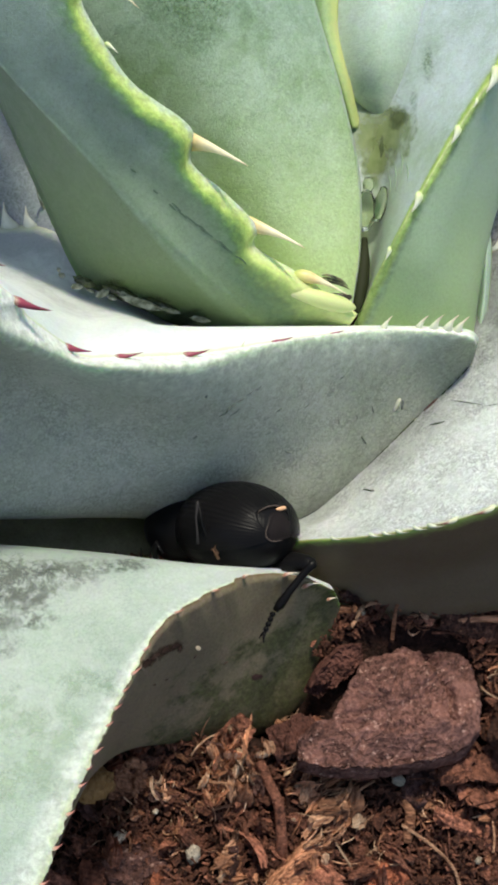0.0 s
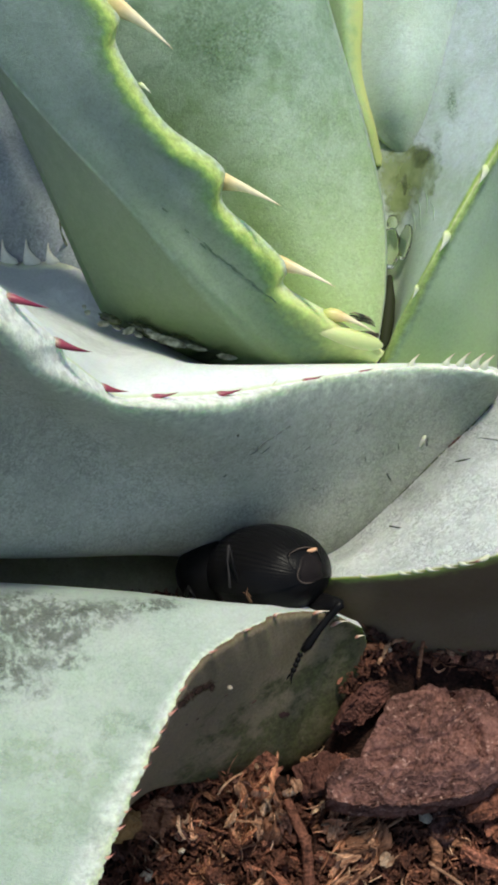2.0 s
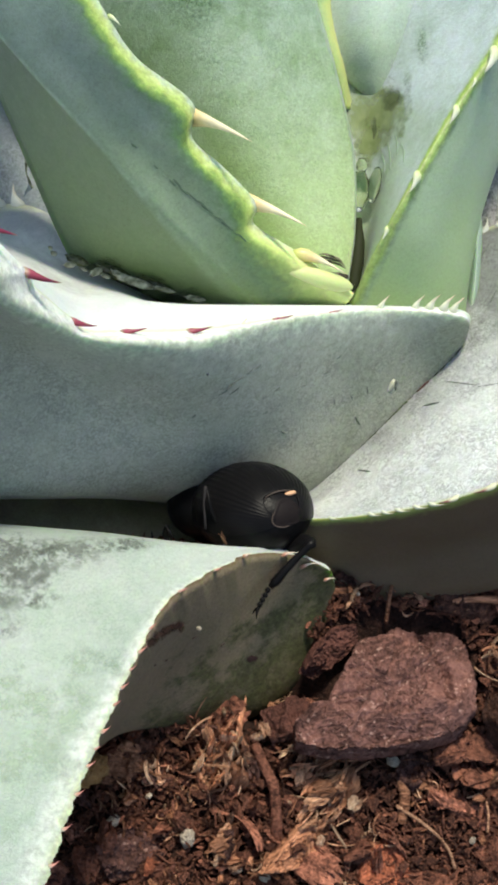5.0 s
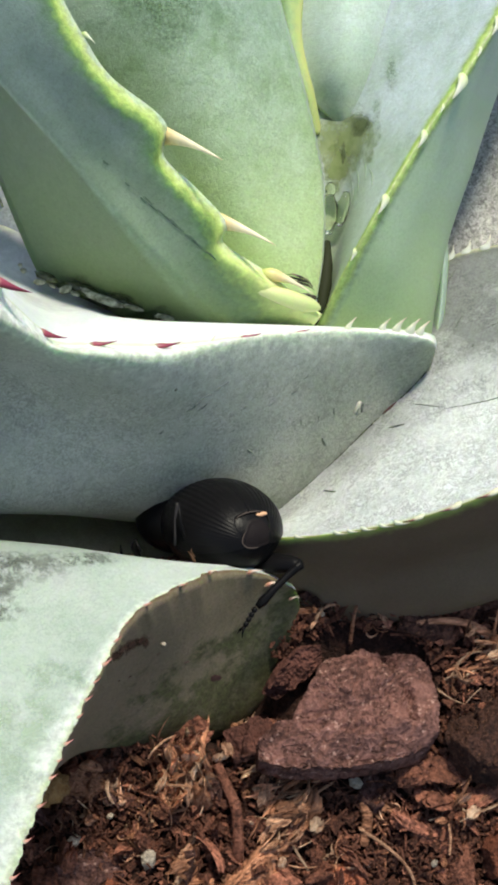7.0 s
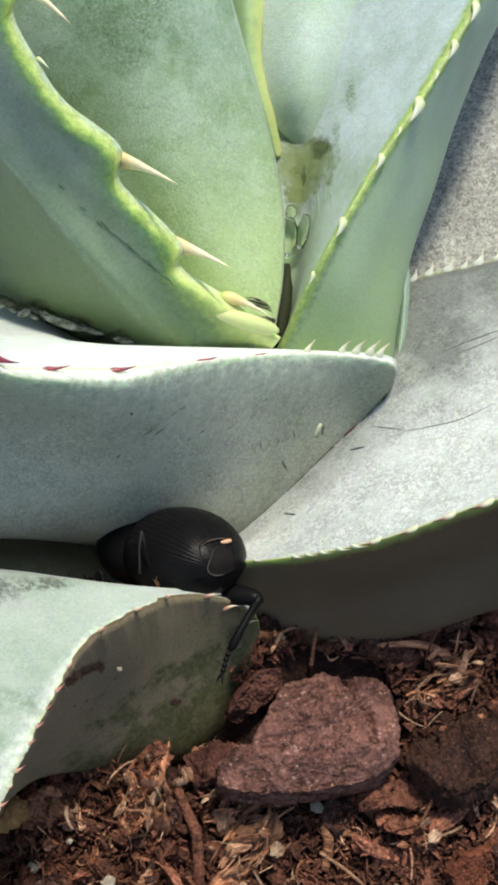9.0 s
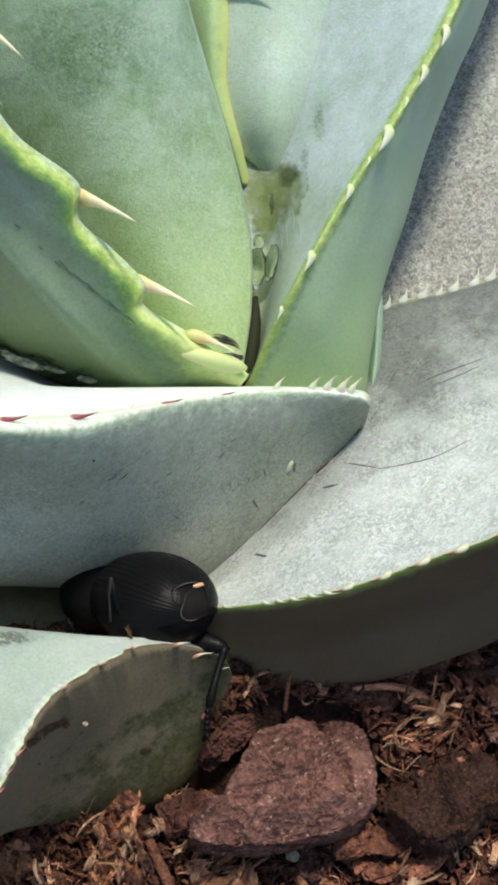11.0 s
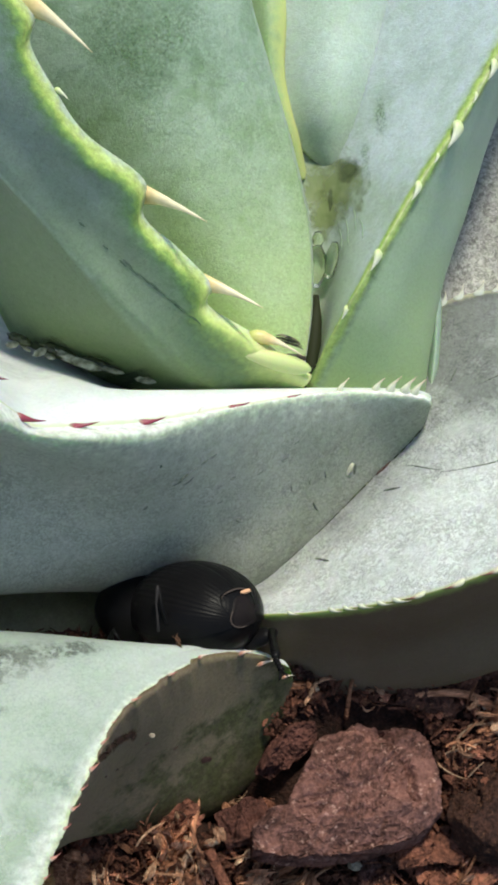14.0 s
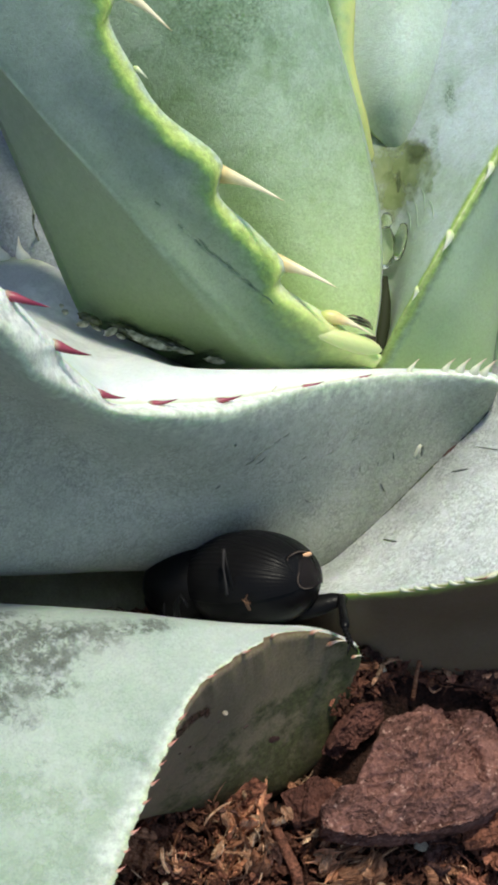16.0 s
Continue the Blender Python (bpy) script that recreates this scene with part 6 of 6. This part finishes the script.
patch("grime", low, low_skin, (-1.91, -2.21, 4.44), 0.6, 0.12, 45, GRIME_SHADE, "grey mottled grime and painted shade on the leaf", 0.018)
patch("grime", low, low_skin, (-4.27, -3.01, 4.97), 0.7, 0.5, 46, GRIME_SHADE, "grey mottled grime and painted shade on the leaf", 0.02)
patch("grime", low, low_skin, (-4.2, -3.7, 4.9), 0.9, 0.45, 47, GRIME_SHADE, "grey mottled grime and painted shade on the leaf", 0.022)
patch("grime", low, low_skin, (-3.6, -2.75, 4.8), 1.0, 0.45, 48, GRIME_SHADE, "grey mottled grime and painted shade on the leaf", 0.024)
patch("rubbed_patch", low, low_skin, (-3.75, -4.78, 4.65), 1.0, 0.5, 60, RUBBED, "greener patch where the bloom is rubbed off", 0.008)
patch("rubbed_patch", low, low_skin, (-2.72, -4.90, 4.53), 0.8, 0.5, 61, RUBBED, "greener patch where the bloom is rubbed off", 0.01)
patch("rubbed_patch", low, low_skin, (-3.31, -5.62, 4.49), 0.9, 0.4, 62, RUBBED, "greener patch where the bloom is rubbed off", 0.012)
patch("rubbed_patch", low, low_skin, (-2.35, -4.23, 4.55), 0.6, 0.3, 63, RUBBED, "greener patch where the bloom is rubbed off", 0.014)
mark("nick", low, low_skin, (-0.89, -3.01, 2.93), [(0.0, 0.0), (0.06, 0.05)], 0.018, RUSTY, "brown nick in the soiled skin")
mark("nick", low, low_skin, (-1.32, -3.38, 2.91), [(0.0, 0.0), (0.04, 0.01)], 0.018, RUSTY, "brown nick in the soiled skin")
mark("nick", low, low_skin, (-1.48, -3.60, 3.20), [(0.0, 0.0), (0.03, 0.0)], 0.018, RUSTY, "brown nick in the soiled skin")
mark("nick", low, low_skin, (-0.43, -2.75, 2.16), [(0.0, 0.0), (0.08, 0.05)], 0.018, RUSTY, "brown nick in the soiled skin")
patch("spot", low, low_skin, (0.13, -2.57, 1.32), 0.1, 0.07, 9, RUSTY, "rusty spot on the soiled skin", 0.012)
patch("dried_sap", upright, axil_skin, (2.11, 5.73, 5.90), 0.42, 0.75, 3, FILM, "olive film of dried sap in the axil", 0.01)
patch("dried_sap", upright, axil_skin, (2.43, 5.56, 6.07), 0.42, 0.8, 4, FILM, "olive film of dried sap in the axil", 0.012)
patch("dried_sap", upright, axil_skin, (2.25, 5.26, 5.72), 0.36, 0.55, 5, FILM, "olive film of dried sap in the axil", 0.014)
patch("streak", upright, axil_skin, (2.33, 5.44, 5.88), 0.07, 0.3, 6, DARK_OLIVE, "dark green streak in the axil", 0.016)
# painted for the shade in the crevice beside the pressed leaf
patch("streak", upright, axil_skin, (2.58, 5.60, 6.50), 0.20, 0.32, 7, DARK_OLIVE, "dark green streak in the axil", 0.018)
# dark tube painted as the shade in the gap between centre and upright leaves
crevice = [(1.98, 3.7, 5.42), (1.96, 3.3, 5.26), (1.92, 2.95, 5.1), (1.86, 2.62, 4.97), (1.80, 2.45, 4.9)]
part("crevice_shade", tube("crevice_shade", crevice, [0.05, 0.11, 0.12, 0.09, 0.04], CREVICE_SHADE, 8), upright, "dark tube standing for the shade between two leaves")
for x, y, run in ((2.50, -0.02, 0.6), (2.60, 0.15, 0.5), (2.42, -0.3, 0.45), (2.66, -0.2, 0.4)):
    mark("streak", upright, axil_skin, (x, 5.1 + y, 5.9), [(0.0, 0.0), (0.03, -0.4 * run), (0.0, -run)], 0.016, STREAK, "thin green streak in the axil", 0.006)
spiny_skin = skin_tree(spiny)
for k in (0, 1, 3, 4, 6):
    mark("scratch", spiny, spiny_skin, (-0.86 + 0.105 * k, 2.44 - 0.03 * k, 7.09 - 0.095 * k), [(0.0, 0.0), (0.10, -0.04 - 0.02 * (k % 3)), (0.19, -0.12)], 0.016 + 0.005 * (k % 2), NICK, "dark scratch beside the spiny margin")
for x, y, z, wide in ((-2.55, 3.0, 4.95, 0.6), (-1.9, 2.78, 4.83, 0.7), (-1.2, 2.5, 4.74, 0.7)):
    patch("stain", spiny, spiny_skin, (x, y, z), wide, 0.15, x, DARK_OLIVE, "dark olive stain at the leaf foot", 0.01)
mark("scratch", spiny, spiny_skin, (-1.84, 2.99, 7.74), [(0.0, 0.0), (0.09, -0.06)], 0.022, NICK, "dark scratch beside the spiny margin")
mark("scratch", spiny, spiny_skin, (-1.49, 2.80, 7.47), [(0.0, 0.0), (0.07, -0.06)], 0.025, NICK, "dark scratch beside the spiny margin")
mark("scratch", spiny, spiny_skin, (-1.25, 2.65, 7.32), [(0.0, 0.0), (0.1, -0.1)], 0.012, NICK, "dark scratch beside the spiny margin")
mark("scratch", spiny, spiny_skin, (-1.20, 2.64, 7.35), [(0.0, 0.0), (0.14, -0.13)], 0.012, NICK, "dark scratch beside the spiny margin")
mark("scratch", spiny, spiny_skin, (-1.11, 2.57, 7.25), [(0.0, 0.0), (0.14, -0.12)], 0.014, NICK, "dark scratch beside the spiny margin")
mark("scratch", spiny, spiny_skin, (-0.99, 2.51, 7.20), [(0.0, 0.0), (0.18, -0.14)], 0.014, NICK, "dark scratch beside the spiny margin")
centre_skin = skin_tree(centre)
patch("worn_patch", centre, centre_skin, (-1.20, 5.83, 8.94), 0.75, 0.75, 80, WEATHERED, "dark green mottling where the bloom has worn", 0.01)
patch("worn_patch", centre, centre_skin, (-0.84, 5.50, 8.53), 0.7, 0.6, 81, WEATHERED, "dark green mottling where the bloom has worn", 0.012)
patch("worn_patch", centre, centre_skin, (-0.34, 6.01, 8.91), 0.7, 0.6, 82, WEATHERED, "dark green mottling where the bloom has worn", 0.014)
patch("worn_patch", upright, upright_skin, (3.07, 6.15, 7.11), 0.10, 0.5, 90, WEATHERED, "dark green streak of worn bloom", 0.01)
patch("worn_patch", upright, upright_skin, (2.83, 5.69, 6.69), 0.09, 0.4, 91, WEATHERED, "dark green streak of worn bloom", 0.012)


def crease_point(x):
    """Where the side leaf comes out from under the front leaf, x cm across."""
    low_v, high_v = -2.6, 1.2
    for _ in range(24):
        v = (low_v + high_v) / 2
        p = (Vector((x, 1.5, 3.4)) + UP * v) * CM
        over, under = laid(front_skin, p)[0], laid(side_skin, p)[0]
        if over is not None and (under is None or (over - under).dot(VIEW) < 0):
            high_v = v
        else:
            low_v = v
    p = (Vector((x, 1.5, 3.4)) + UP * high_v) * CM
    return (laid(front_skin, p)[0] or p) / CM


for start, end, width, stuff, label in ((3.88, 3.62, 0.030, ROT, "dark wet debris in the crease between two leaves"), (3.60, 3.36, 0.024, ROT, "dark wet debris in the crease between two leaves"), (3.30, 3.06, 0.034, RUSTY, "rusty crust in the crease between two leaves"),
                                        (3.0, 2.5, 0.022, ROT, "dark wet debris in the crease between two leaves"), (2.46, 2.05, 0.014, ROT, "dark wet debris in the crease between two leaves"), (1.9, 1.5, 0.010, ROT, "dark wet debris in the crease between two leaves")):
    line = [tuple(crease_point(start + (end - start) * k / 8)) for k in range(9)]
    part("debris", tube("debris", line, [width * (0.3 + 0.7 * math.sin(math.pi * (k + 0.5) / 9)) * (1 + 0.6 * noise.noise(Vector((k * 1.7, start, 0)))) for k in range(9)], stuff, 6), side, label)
bead("grain", (-0.79, -3.05, 3.36), (0.04, 0.035, 0.035), (0, 0, 0), WHITE, "white grain stuck under the low leaf", "grain", 0.3)
for x, size in ((3.86, 0.05), (3.7, 0.035), (3.45, 0.03), (2.9, 0.025)):
    bead("grain", crease_point(x), (size, size, size), (0, 0, 0), SHELL, "pale grain stuck in the leaf crease", "grain", 0.4)


def beetle_at(t, x, y, z, *turn):
    turn = Vector([radians(c) for c in turn])
    return Matrix.Translation(Vector((x, y, z)) * CM + BEETLE_REST.translation) @ Matrix.Rotation(turn.length, 4, turn if turn.length else (0, 0, 1)) @ BEETLE_REST.to_quaternion().to_matrix().to_4x4()


def motions():
    walk(beetle, [(row[0], beetle_at(*row)) for row in CRAWL])
    back = BEETLE_REST.inverted()
    steps = [(t, back @ (Vector(knee) * CM), back @ (Vector(ankle) * CM)) for t, knee, ankle in STRIDE]
    walk(hind_femur, [(t, aim(knee, HIP)) for t, knee, ankle in steps])
    walk(hind_tibia, [(t, aim(knee, ankle)) for t, knee, ankle in steps])


motions()
